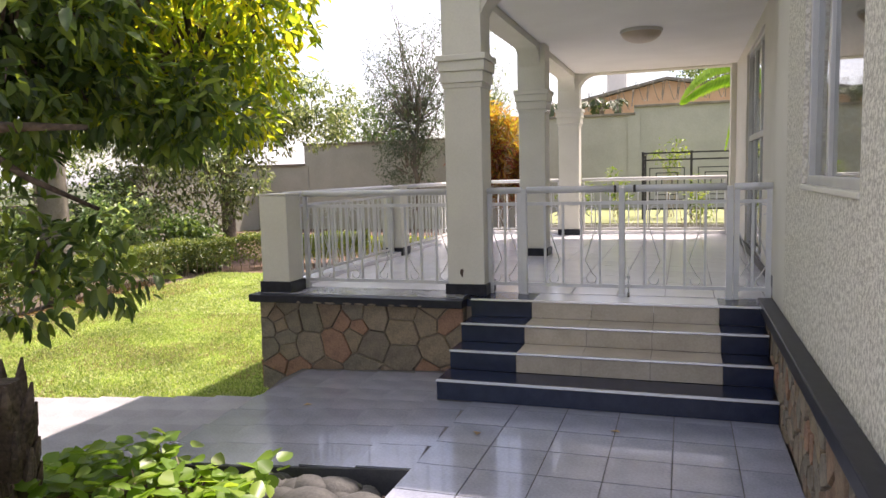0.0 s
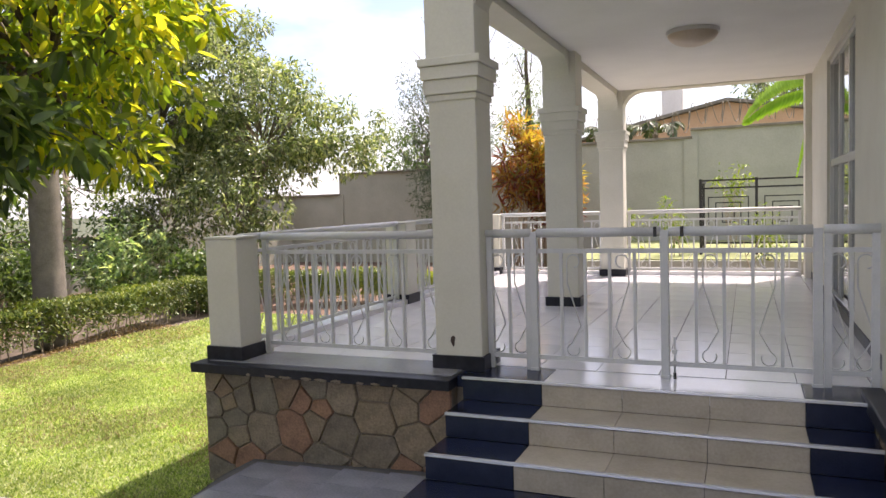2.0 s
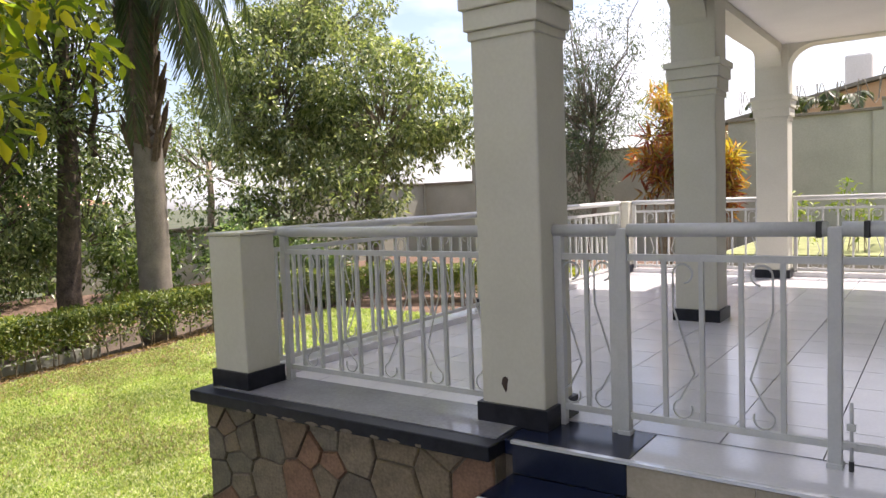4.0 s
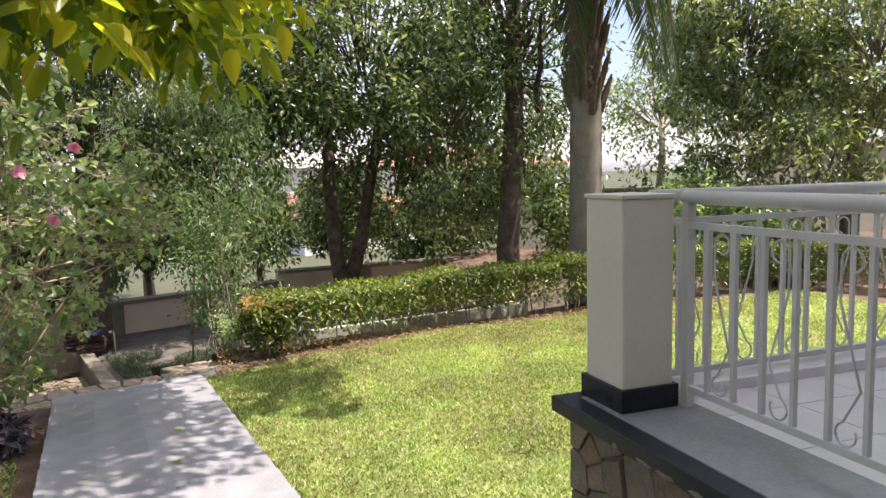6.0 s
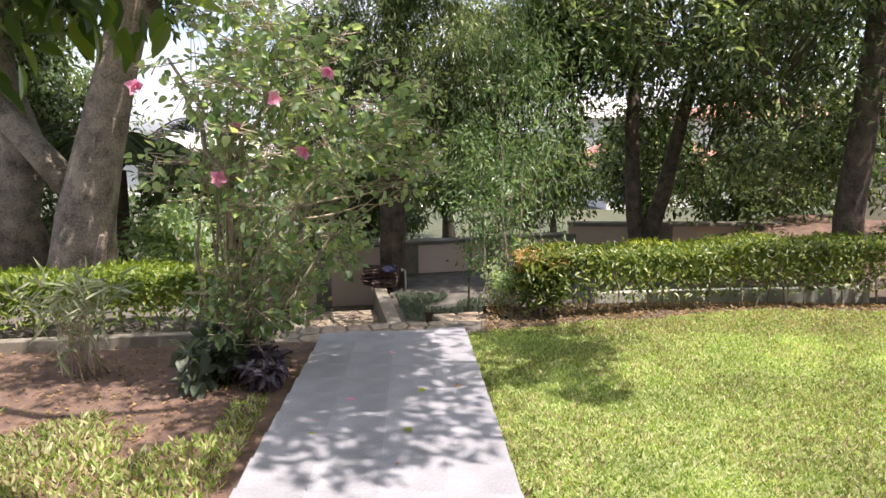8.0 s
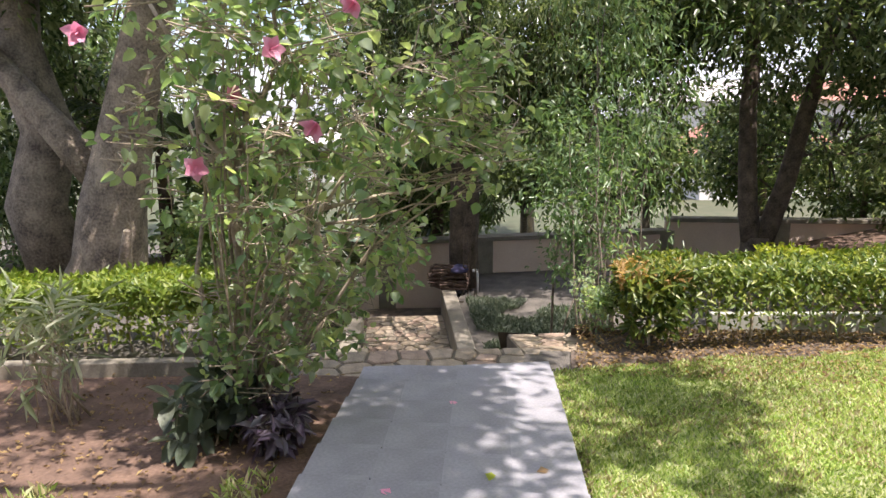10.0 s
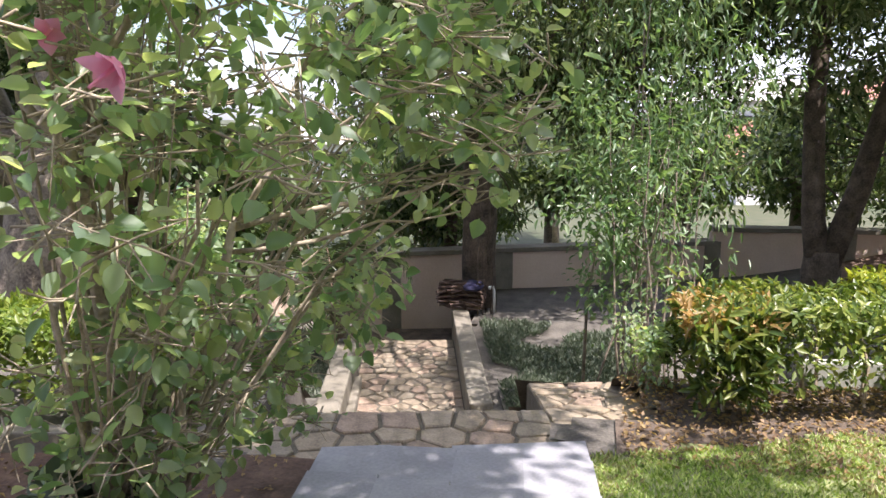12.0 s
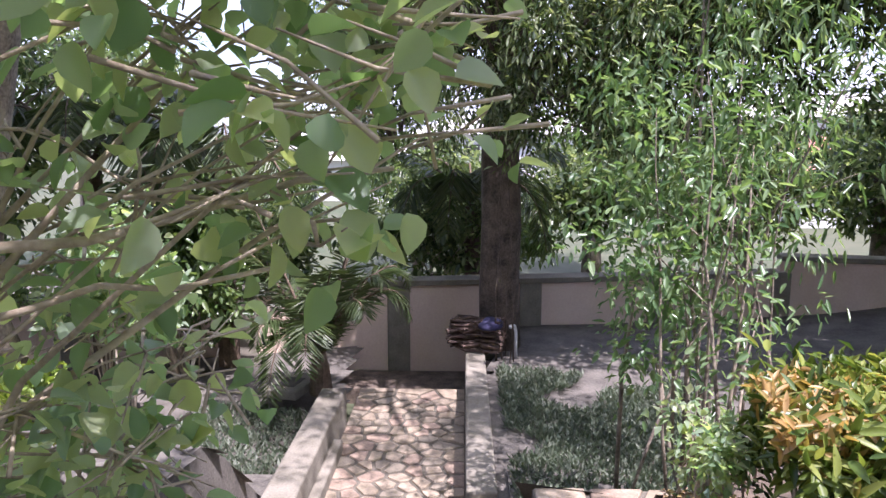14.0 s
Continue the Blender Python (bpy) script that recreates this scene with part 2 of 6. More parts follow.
M = {
    "paint": material("cream_paint", (0.60, 0.58, 0.49), (0.67, 0.65, 0.56), 0.55, 2.5, 60, 0.05, stain=(0.56, 0.53, 0.44)),
    "plaster": material("rough_plaster", (0.47, 0.45, 0.37), (0.76, 0.74, 0.64), 0.9, 38, 75, 1.0, ends=(0.43, 0.56)),
    "ceiling": material("ceiling_paint", (0.70, 0.69, 0.65), (0.76, 0.75, 0.71), 0.8, 2, 50, 0.04),
    "granite": material("black_granite", (0.010, 0.011, 0.016), (0.024, 0.026, 0.034), 0.38, 20, 200, 0.03, spec=0.25),
    "navy_tile": material("navy_tile", (0.006, 0.011, 0.030), (0.013, 0.019, 0.045), 0.22, 12, 160, 0.03),
    "beige_tile": material("beige_tile", (0.36, 0.31, 0.24), (0.47, 0.42, 0.34), 0.45, 5, 70, 0.06, spread=0.05),
    "grey_tile": material("grey_tile", (0.185, 0.20, 0.25), (0.285, 0.30, 0.36), 0.2, 3, 60, 0.05, spread=0.07, spec=1.0, coat=0.45),
    "path_tile": material("path_tile", (0.22, 0.22, 0.23), (0.33, 0.33, 0.345), 0.6, 3, 60, 0.08, spread=0.05),
    "terrace_tile": material("terrace_tile", (0.62, 0.61, 0.63), (0.72, 0.71, 0.73), 0.14, 3, 60, 0.03, spread=0.05),
    "slab_tile": material("slab_tile", (0.20, 0.20, 0.22), (0.29, 0.29, 0.315), 0.14, 3, 60, 0.03, spec=0.8),
    "grout": material("grout", (0.06, 0.06, 0.065), (0.10, 0.10, 0.10), 0.9, 10, 100, 0.1),
    "nosing": material("nosing_metal", (0.75, 0.76, 0.78), (0.85, 0.85, 0.86), 0.25, 20, 120, 0.02, metal=0.5),
    # White paint greyed down to carry the backlit shade under the roof.
    "white_metal": material("white_paint_metal", (0.52, 0.53, 0.52), (0.60, 0.60, 0.59), 0.38, 8, 90, 0.03, stain=(0.6, 0.58, 0.52)),
    "black_metal": material("black_metal", (0.015, 0.015, 0.016), (0.03, 0.03, 0.03), 0.45, 8, 90, 0.02),
    "mortar": material("mortar", (0.16, 0.13, 0.095), (0.25, 0.21, 0.165), 0.95, 12, 120, 0.4),
    "joint_bed": material("joint_bed", (0.085, 0.075, 0.055), (0.16, 0.14, 0.105), 0.95, 12, 120, 0.4),
    "wall_stone": stone_material("wall_stone", [(0.27, 0.19, 0.125), (0.31, 0.245, 0.17), (0.24, 0.205, 0.15), (0.35, 0.20, 0.125), (0.26, 0.22, 0.165), (0.30, 0.23, 0.15), (0.30, 0.19, 0.12), (0.22, 0.18, 0.13)]),
    "flag_stone": stone_material("flag_stone", [(0.36, 0.29, 0.20), (0.42, 0.34, 0.24), (0.32, 0.27, 0.195), (0.39, 0.29, 0.21)]),
    "boundary": material("boundary_paint", (0.34, 0.345, 0.28), (0.43, 0.43, 0.355), 0.9, 1.5, 40, 0.1, stain=(0.29, 0.285, 0.23)),
    "boundary_pink": material("boundary_plaster", (0.62, 0.47, 0.365), (0.73, 0.585, 0.47), 0.9, 1.5, 40, 0.1, stain=(0.48, 0.37, 0.28)),
    "coping": material("coping_cement", (0.15, 0.135, 0.10), (0.26, 0.235, 0.185), 0.95, 4, 60, 0.2),
    "orange_wall": material("orange_render", (0.55, 0.33, 0.18), (0.64, 0.42, 0.25), 0.9, 1.5, 30, 0.1),
    "soil": material("soil", (0.075, 0.047, 0.034), (0.19, 0.12, 0.082), 0.95, 5, 45, 0.8),
    # Greyer, darker soil: the court's shade sits in the colour.
    "court_earth": material("shaded_earth", (0.06, 0.054, 0.045), (0.155, 0.14, 0.115), 0.95, 4, 50, 0.7),
    "litter": material("leaf_litter_soil", (0.06, 0.046, 0.036), (0.14, 0.105, 0.075), 0.95, 9, 60, 0.8),
    "lawn_soil": material("lawn_ground", (0.15, 0.18, 0.06), (0.29, 0.30, 0.14), 0.95, 3, 60, 0.5),
    "land": material("far_land", (0.04, 0.06, 0.025), (0.09, 0.09, 0.05), 0.95, 0.12, 3, 0.1),
    "bark": material("grey_bark", (0.09, 0.072, 0.055), (0.34, 0.285, 0.21), 0.9, 5, 40, 1.0),
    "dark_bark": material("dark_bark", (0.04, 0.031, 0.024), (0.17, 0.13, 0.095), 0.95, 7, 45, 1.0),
    "palm_bark": material("palm_bark", (0.15, 0.13, 0.105), (0.25, 0.22, 0.18), 0.9, 5, 50, 0.6),
    "palm_boot": material("palm_boots", (0.07, 0.05, 0.035), (0.17, 0.12, 0.08), 0.95, 12, 60, 1.0),
    "twig": material("twigs", (0.24, 0.19, 0.13), (0.50, 0.42, 0.31), 0.9, 12, 60, 0.5),
    "stick": material("sticks", (0.06, 0.04, 0.035), (0.15, 0.10, 0.075), 0.9, 14, 60, 0.6, spread=0.3),
    "cloth": material("blue_cloth", (0.025, 0.025, 0.06), (0.055, 0.05, 0.115), 0.95, 14, 120, 0.4),
    # Colour lowered so sunlit bed stones look as if in shade.
    "boulder": material("round_stone", (0.03, 0.03, 0.03), (0.08, 0.078, 0.074), 0.75, 5, 60, 0.4, spread=0.15),
    "frame_alu": material("window_frame_metal", (0.50, 0.50, 0.48), (0.58, 0.58, 0.55), 0.35, 6, 90, 0.02, metal=0.4),
    "white_wall": material("white_house_wall", (0.62, 0.60, 0.56), (0.72, 0.70, 0.66), 0.9, 1, 20, 0.05),
    "roof": material("far_roof", (0.34, 0.14, 0.10), (0.46, 0.22, 0.16), 0.9, 2, 30, 0.2),
    "roof_pale": material("pale_sheet_roof", (0.50, 0.47, 0.44), (0.62, 0.58, 0.54), 0.6, 2, 30, 0.1),
    # Dark tone stands in for unlit depth behind glass and openings.
    "interior": material("unlit_interior_paint", (0.05, 0.045, 0.04), (0.09, 0.08, 0.07), 0.9, 2, 20, 0.05),
    "lamp_glass": material("frosted_lamp_glass", (0.46, 0.37, 0.28), (0.52, 0.43, 0.33), 0.35, 4, 40, 0.02),
    "fl_pink": leaf_material("hibiscus_petal", [(0.80, 0.24, 0.38), (0.86, 0.46, 0.58)], 0.5, 0.35, (1.1, 1.0, 1.1)),
    # Tones and glow raised to paint sunlight onto a crown left in shade.
    "lf_tree": leaf_material("sunlit_broad_leaf", [(0.055, 0.10, 0.022), (0.11, 0.165, 0.028), (0.21, 0.25, 0.035), (0.36, 0.33, 0.045)], 0.36, 0.62, (3.4, 3.2, 1.0)),
    # Palest tone paints sun glints onto otherwise dark leaves.
    "lf_dark": leaf_material("dark_tree_leaf", [(0.03, 0.055, 0.025), (0.07, 0.105, 0.048), (0.14, 0.18, 0.09), (0.25, 0.29, 0.17)], 0.22, 0.42),
    "lf_mid": leaf_material("mid_tree_leaf", [(0.04, 0.075, 0.025), (0.075, 0.125, 0.04), (0.14, 0.19, 0.07)], 0.35, 0.35),
    "lf_sunny": leaf_material("sunny_leaf", [(0.05, 0.08, 0.03), (0.10, 0.14, 0.045), (0.16, 0.21, 0.07), (0.24, 0.28, 0.11)], 0.33, 0.42),
    "lf_mango": leaf_material("mango_leaf", [(0.045, 0.075, 0.035), (0.09, 0.125, 0.055), (0.15, 0.19, 0.085), (0.24, 0.28, 0.15), (0.33, 0.35, 0.22)], 0.28, 0.42),
    "dry_grass": leaf_material("dry_grass_blade", [(0.20, 0.19, 0.07), (0.34, 0.29, 0.14), (0.46, 0.42, 0.26)], 0.6, 0.3, (1.3, 1.2, 0.9), patches=0.3),
    "lf_grey": leaf_material("grey_green_leaf", [(0.06, 0.085, 0.05), (0.10, 0.125, 0.08), (0.16, 0.18, 0.13)], 0.55, 0.3, (1.5, 1.7, 1.2)),
    "lf_pale": leaf_material("pale_leaf", [(0.22, 0.27, 0.15), (0.34, 0.38, 0.24), (0.46, 0.48, 0.34)], 0.5, 0.35, (1.5, 1.6, 1.1)),
    "lf_hedge": leaf_material("hedge_leaf", [(0.04, 0.075, 0.014), (0.075, 0.115, 0.02), (0.13, 0.17, 0.035), (0.23, 0.25, 0.06)], 0.4, 0.3, patches=0.3),
    "lf_bright": leaf_material("bright_hedge_leaf", [(0.13, 0.20, 0.02), (0.24, 0.29, 0.03), (0.34, 0.34, 0.04)], 0.45, 0.35),
    # Darker counterpart of the broad tree leaf: shade is in the tones.
    "lf_shade": leaf_material("shaded_broad_leaf", [(0.035, 0.06, 0.025), (0.065, 0.105, 0.038), (0.11, 0.155, 0.055), (0.17, 0.21, 0.05)], 0.35, 0.42, (2.6, 2.8, 1.0)),
    "lf_gold": leaf_material("golden_strap_leaf", [(0.36, 0.30, 0.04), (0.44, 0.34, 0.05), (0.34, 0.13, 0.03), (0.16, 0.18, 0.03)], 0.45, 0.35),
    "lf_lime": leaf_material("lime_hedge_leaf", [(0.08, 0.135, 0.02), (0.14, 0.20, 0.03), (0.23, 0.27, 0.05)], 0.45, 0.33),
    "lf_orange": leaf_material("orange_hedge_leaf", [(0.13, 0.15, 0.04), (0.24, 0.18, 0.06), (0.36, 0.22, 0.085), (0.44, 0.30, 0.14)], 0.5, 0.3),
    "lf_hib": leaf_material("hibiscus_leaf", [(0.10, 0.17, 0.085), (0.18, 0.26, 0.15), (0.28, 0.34, 0.24), (0.34, 0.38, 0.22), (0.18, 0.26, 0.21)], 0.38, 0.5, (2.2, 2.3, 1.0)),
    "lf_shrub": leaf_material("shrub_leaf", [(0.06, 0.12, 0.045), (0.11, 0.18, 0.075), (0.19, 0.26, 0.13)], 0.3, 0.4),
    "lf_palm": leaf_material("palm_leaf", [(0.04, 0.065, 0.02), (0.06, 0.09, 0.03), (0.09, 0.11, 0.05)], 0.4, 0.25),
    "lf_vine": leaf_material("creeper_leaf", [(0.09, 0.17, 0.02), (0.15, 0.25, 0.03), (0.22, 0.30, 0.05)], 0.4, 0.4),
    "lf_red": leaf_material("red_strap_leaf", [(0.10, 0.02, 0.02), (0.22, 0.05, 0.025), (0.34, 0.17, 0.03), (0.10, 0.11, 0.025)], 0.45, 0.3),
    "lf_purple": leaf_material("purple_leaf", [(0.055, 0.035, 0.06), (0.10, 0.075, 0.11), (0.15, 0.14, 0.16)], 0.4, 0.2),
    "lf_banana": leaf_material("banana_leaf", [(0.16, 0.28, 0.02), (0.24, 0.38, 0.04)], 0.4, 0.5),
    "grass": leaf_material("grass_blade", [(0.10, 0.17, 0.03), (0.21, 0.30, 0.07), (0.34, 0.42, 0.14), (0.50, 0.52, 0.30)], 0.5, 0.35, patches=0.27),
    "dry_leaf": leaf_material("fallen_leaf", [(0.13, 0.08, 0.045), (0.22, 0.14, 0.07), (0.32, 0.23, 0.08)], 0.6, 0.2),
}


def glass(name):
    m = bpy.data.materials.new(name)
    m.use_nodes = True
    b = m.node_tree.nodes["Principled BSDF"]
    b.inputs["Base Color"].default_value = (0.75, 0.78, 0.76, 1)
    b.inputs["Roughness"].default_value, b.inputs["Transmission Weight"].default_value, b.inputs["IOR"].default_value = 0.02, 1.0, 1.5
    return m


M["glass"] = glass("window_glass")
BASE = {}


# ---- building helpers ----
def thing(name, base=(0, 0, 0), label="", category="", group="", kind=""):
    """An Empty at the thing's base; its parts hang under it."""
    ob = new(name)
    ob.empty_display_size = 0.1
    ob.location = Vector(base) * S
    BASE[ob.name] = Vector(base)
    return tagged(ob, label, category, group, kind)


def finish(name, me, mat, parent, label, base, smooth):
    if isinstance(mat, (list, tuple)):
        for k in mat:
            me.materials.append(M[k])
    else:
        me.materials.append(M[mat])
    if smooth:
        me.polygons.foreach_set("use_smooth", [True] * len(me.polygons))
    ob = new(name, me)
    if parent:
        ob.parent = parent
    else:
        ob.location = base * S
    BASE[ob.name] = base
    if label:
        ob["label"] = label
    return ob


def part(name, bm, mat, parent=None, label="", smooth=False):
    """Links a bmesh, drawn in plan units, as one mesh under a thing or a part."""
    base = BASE[parent.name] if parent else Vector((0, 0, 0))
    bmesh.ops.translate(bm, verts=bm.verts, vec=-base)
    bmesh.ops.scale(bm, verts=bm.verts, vec=(S, S, S))
    me = bpy.data.meshes.new(name)
    bm.to_mesh(me)
    bm.free()
    return finish(name, me, mat, parent, label, base, smooth)


def piece(name, me, parent, at, turn=0.0, tilt=0.0):
    """One of many alike pieces that share a mesh; the place is in plan units."""
    ob = new(name, me)
    ob.parent = parent
    ob.location = (Vector(at) - BASE[parent.name]) * S
    ob.rotation_euler = (tilt, 0, turn)
    BASE[ob.name] = Vector(at)
    return ob


def mesh_of(bm, mat, name, smooth=False):
    bmesh.ops.scale(bm, verts=bm.verts, vec=(S, S, S))
    me = bpy.data.meshes.new(name)
    bm.to_mesh(me)
    bm.free()
    me.materials.append(M[mat])
    if smooth:
        me.polygons.foreach_set("use_smooth", [True] * len(me.polygons))
    return me


def box(bm, x0, x1, y0, y1, z0, z1, bevel=0.0):
    vs = [bm.verts.new((x, y, z)) for z in (z0, z1) for y in (y0, y1) for x in (x0, x1)]
    fs = [bm.faces.new([vs[i] for i in q]) for q in ((0, 2, 3, 1), (4, 5, 7, 6), (0, 1, 5, 4), (2, 6, 7, 3), (0, 4, 6, 2), (1, 3, 7, 5))]
    if bevel:
        bmesh.ops.bevel(bm, geom=list({e for f in fs for e in f.edges}), offset=bevel, segments=2, affect="EDGES", profile=0.5)
    return bm


def boxes(*items, bevel=0.0):
    bm = bmesh.new()
    for it in items:
        box(bm, *it, bevel=bevel)
    return bm


def prism(bm, pts, z0, z1, top_at=None):
    """An upright prism over a plan outline; top_at gives the top's height at a point."""
    lo = [bm.verts.new((x, y, z0)) for x, y in pts]
    hi = [bm.verts.new((x, y, top_at(x, y) if top_at else z1)) for x, y in pts]
    n = len(pts)
    bm.faces.new(hi)
    bm.faces.new(lo[::-1])
    for i in range(n):
        bm.faces.new((lo[i], lo[(i + 1) % n], hi[(i + 1) % n], hi[i]))
    bmesh.ops.recalc_face_normals(bm, faces=bm.faces)
    return bm


def tube(bm, pts, radii, sides=8, rough=0.0, rng=None):
    """A tapered tube through the points."""
    rings, up = [], Vector((0.13, 0.31, 0.94))
    pts = [Vector(p) for p in pts]
    for i, p in enumerate(pts):
        d = (pts[min(i + 1, len(pts) - 1)] - pts[max(i - 1, 0)]).normalized()
        a = d.cross(up)
        a = a.normalized() if a.length > 1e-3 else Vector((1, 0, 0))
        b = d.cross(a)
        r = radii[i] if isinstance(radii, (list, tuple)) else radii
        ring = []
        for k in range(sides):
            w = 2 * math.pi * k / sides
            rr = r * (1 + (rng.uniform(-rough, rough) if rng else 0))
            ring.append(bm.verts.new(p + (a * math.cos(w) + b * math.sin(w)) * rr))
        rings.append(ring)
    for r0, r1 in zip(rings, rings[1:]):
        for k in range(sides):
            bm.faces.new((r0[k], r0[(k + 1) % sides], r1[(k + 1) % sides], r1[k]))
    bm.faces.new(rings[0][::-1])
    bm.faces.new(rings[-1])
    bmesh.ops.recalc_face_normals(bm, faces=bm.faces)
    return bm


def cells(w, h, n, rng, gap=0.012, relax=2):
    """Irregular stones that fill a w by h field: convex outlines, shrunk by half the joint."""
    pts = np.array([(rng.uniform(0, w), rng.uniform(0, h)) for _ in range(n)])
    def cell(i):
        poly = [(0.0, 0.0), (w, 0.0), (w, h), (0.0, h)]
        order = np.argsort(((pts - pts[i]) ** 2).sum(1))[1:16]
        for j in order:
            d = pts[j] - pts[i]
            ln = math.hypot(*d)
            nx, ny = d / ln
            c = ((pts[j] + pts[i]) / 2) @ np.array((nx, ny)) - gap / 2
            out = []
            for a, b in zip(poly, poly[1:] + poly[:1]):
                da, db = a[0] * nx + a[1] * ny - c, b[0] * nx + b[1] * ny - c
                if da <= 0:
                    out.append(a)
                if da * db < 0:
                    t = da / (da - db)
                    out.append((a[0] + t * (b[0] - a[0]), a[1] + t * (b[1] - a[1])))
            poly = out
            if len(poly) < 3:
                break
        return poly
    for _ in range(relax):
        pts = np.array([np.mean(cell(i), axis=0) if len(cell(i)) > 2 else pts[i] for i in range(n)])
    return [p for p in (cell(i) for i in range(n)) if len(p) > 2]


def lay_stones(parent, polys, frame_m, thick, mat, rng, name="stone"):
    """Each outline becomes a proud, slightly domed stone of its own on the plane frame_m (plan units)."""
    for poly in polys:
        c = np.mean(poly, axis=0)
        bm = bmesh.new()
        t = thick * rng.uniform(0.6, 1.2)
        low = [bm.verts.new((x - c[0], y - c[1], -0.01)) for x, y in poly]
        mid = [bm.verts.new(((x - c[0]) * 0.99, (y - c[1]) * 0.99, t * 0.6)) for x, y in poly]
        top = [bm.verts.new(((x - c[0]) * 0.93, (y - c[1]) * 0.93, t * rng.uniform(0.85, 1.15))) for x, y in poly]
        n = len(poly)
        for r0, r1 in ((low, mid), (mid, top)):
            for i in range(n):
                bm.faces.new((r0[i], r0[(i + 1) % n], r1[(i + 1) % n], r1[i]))
        bm.faces.new(top)
        bm.transform(frame_m.to_3x3().to_4x4())
        me = mesh_of(bm, mat, name)
        piece(name, me, parent, frame_m @ Vector((c[0], c[1], 0)))


def leaf_mesh(name, pos, nrm, axis, length, width, mat, parent, fold=0.25, label="", full=False):
    """Many small folded leaves in one mesh. pos: base points; axis: the way each leaf grows."""
    n = len(pos)
    axis = axis / (np.linalg.norm(axis, axis=1, keepdims=True) + 1e-9)
    side = np.cross(axis, nrm)
    side = side / (np.linalg.norm(side, axis=1, keepdims=True) + 1e-9)
    up = np.cross(side, axis)
    length, width = length[:, None], width[:, None]
    shape = ((0.45, 1.0),) if not full else ((0.10, 0.60), (0.32, 1.0), (0.60, 0.90), (0.84, 0.46))
    rows, k = [pos], len(shape)
    for sgn in (1, -1):
        for u, w in shape if sgn == 1 else shape[::-1]:
            rows.append(pos + axis * length * u + sgn * side * width * w / 2 + up * (width * fold * w - length * 0.14 * u * u))
        if sgn == 1:
            rows.append(pos + axis * length - up * length * 0.14)
    v = np.stack(rows, 1)
    base = BASE[parent.name]
    v = ((v - np.array(base)) * S).reshape(-1, 3)
    me = bpy.data.meshes.new(name)
    c = 2 + 2 * k
    me.vertices.add(c * n)
    me.vertices.foreach_set("co", v.astype(np.float32).ravel())
    idx = np.arange(n)[:, None] * c
    half = list(range(0, k + 2)), [0] + list(range(k + 1, c))
    tri = np.concatenate((idx + np.array(half[0]), idx + np.array(half[1])), 1).ravel()
    me.loops.add(2 * (k + 2) * n)
    me.loops.foreach_set("vertex_index", tri.astype(np.int32))
    me.polygons.add(2 * n)
    me.polygons.foreach_set("loop_start", np.arange(2 * n, dtype=np.int32) * (k + 2))
    me.update(calc_edges=True)
    me.validate()
    return finish(name, me, mat, parent, label, base, False)


def rand_dirs(r, n):
    d = r.normal(size=(n, 3))
    return d / np.linalg.norm(d, axis=1, keepdims=True)


def clumps_to_leaves(name, centres, radii, per, size, mat, parent, seed, droop=0.3, slim=0.45, flat=0.75, label="", full=False):
    """Leaves scattered in clumps, denser toward each clump's outside."""
    r = np.random.RandomState(seed)
    centres = np.array(centres)
    n = len(centres) * per
    which = np.repeat(np.arange(len(centres)), per)
    d = rand_dirs(r, n)
    rad = np.array(radii)[which] * r.uniform(0.25, 1.0, n) ** 0.6
    pos = centres[which] + d * rad[:, None] * np.array((1, 1, flat))
    axis = d * 0.7 + rand_dirs(r, n) * 0.8 + np.array((0, 0, -droop))
    nrm = rand_dirs(r, n) * 0.7 + np.array((0, 0, 1.0))
    ln = size * r.uniform(0.6, 1.3, n)
    return leaf_mesh(name, pos, nrm, axis, ln, ln * slim * r.uniform(0.8, 1.2, n), mat, parent, label=label, full=full)


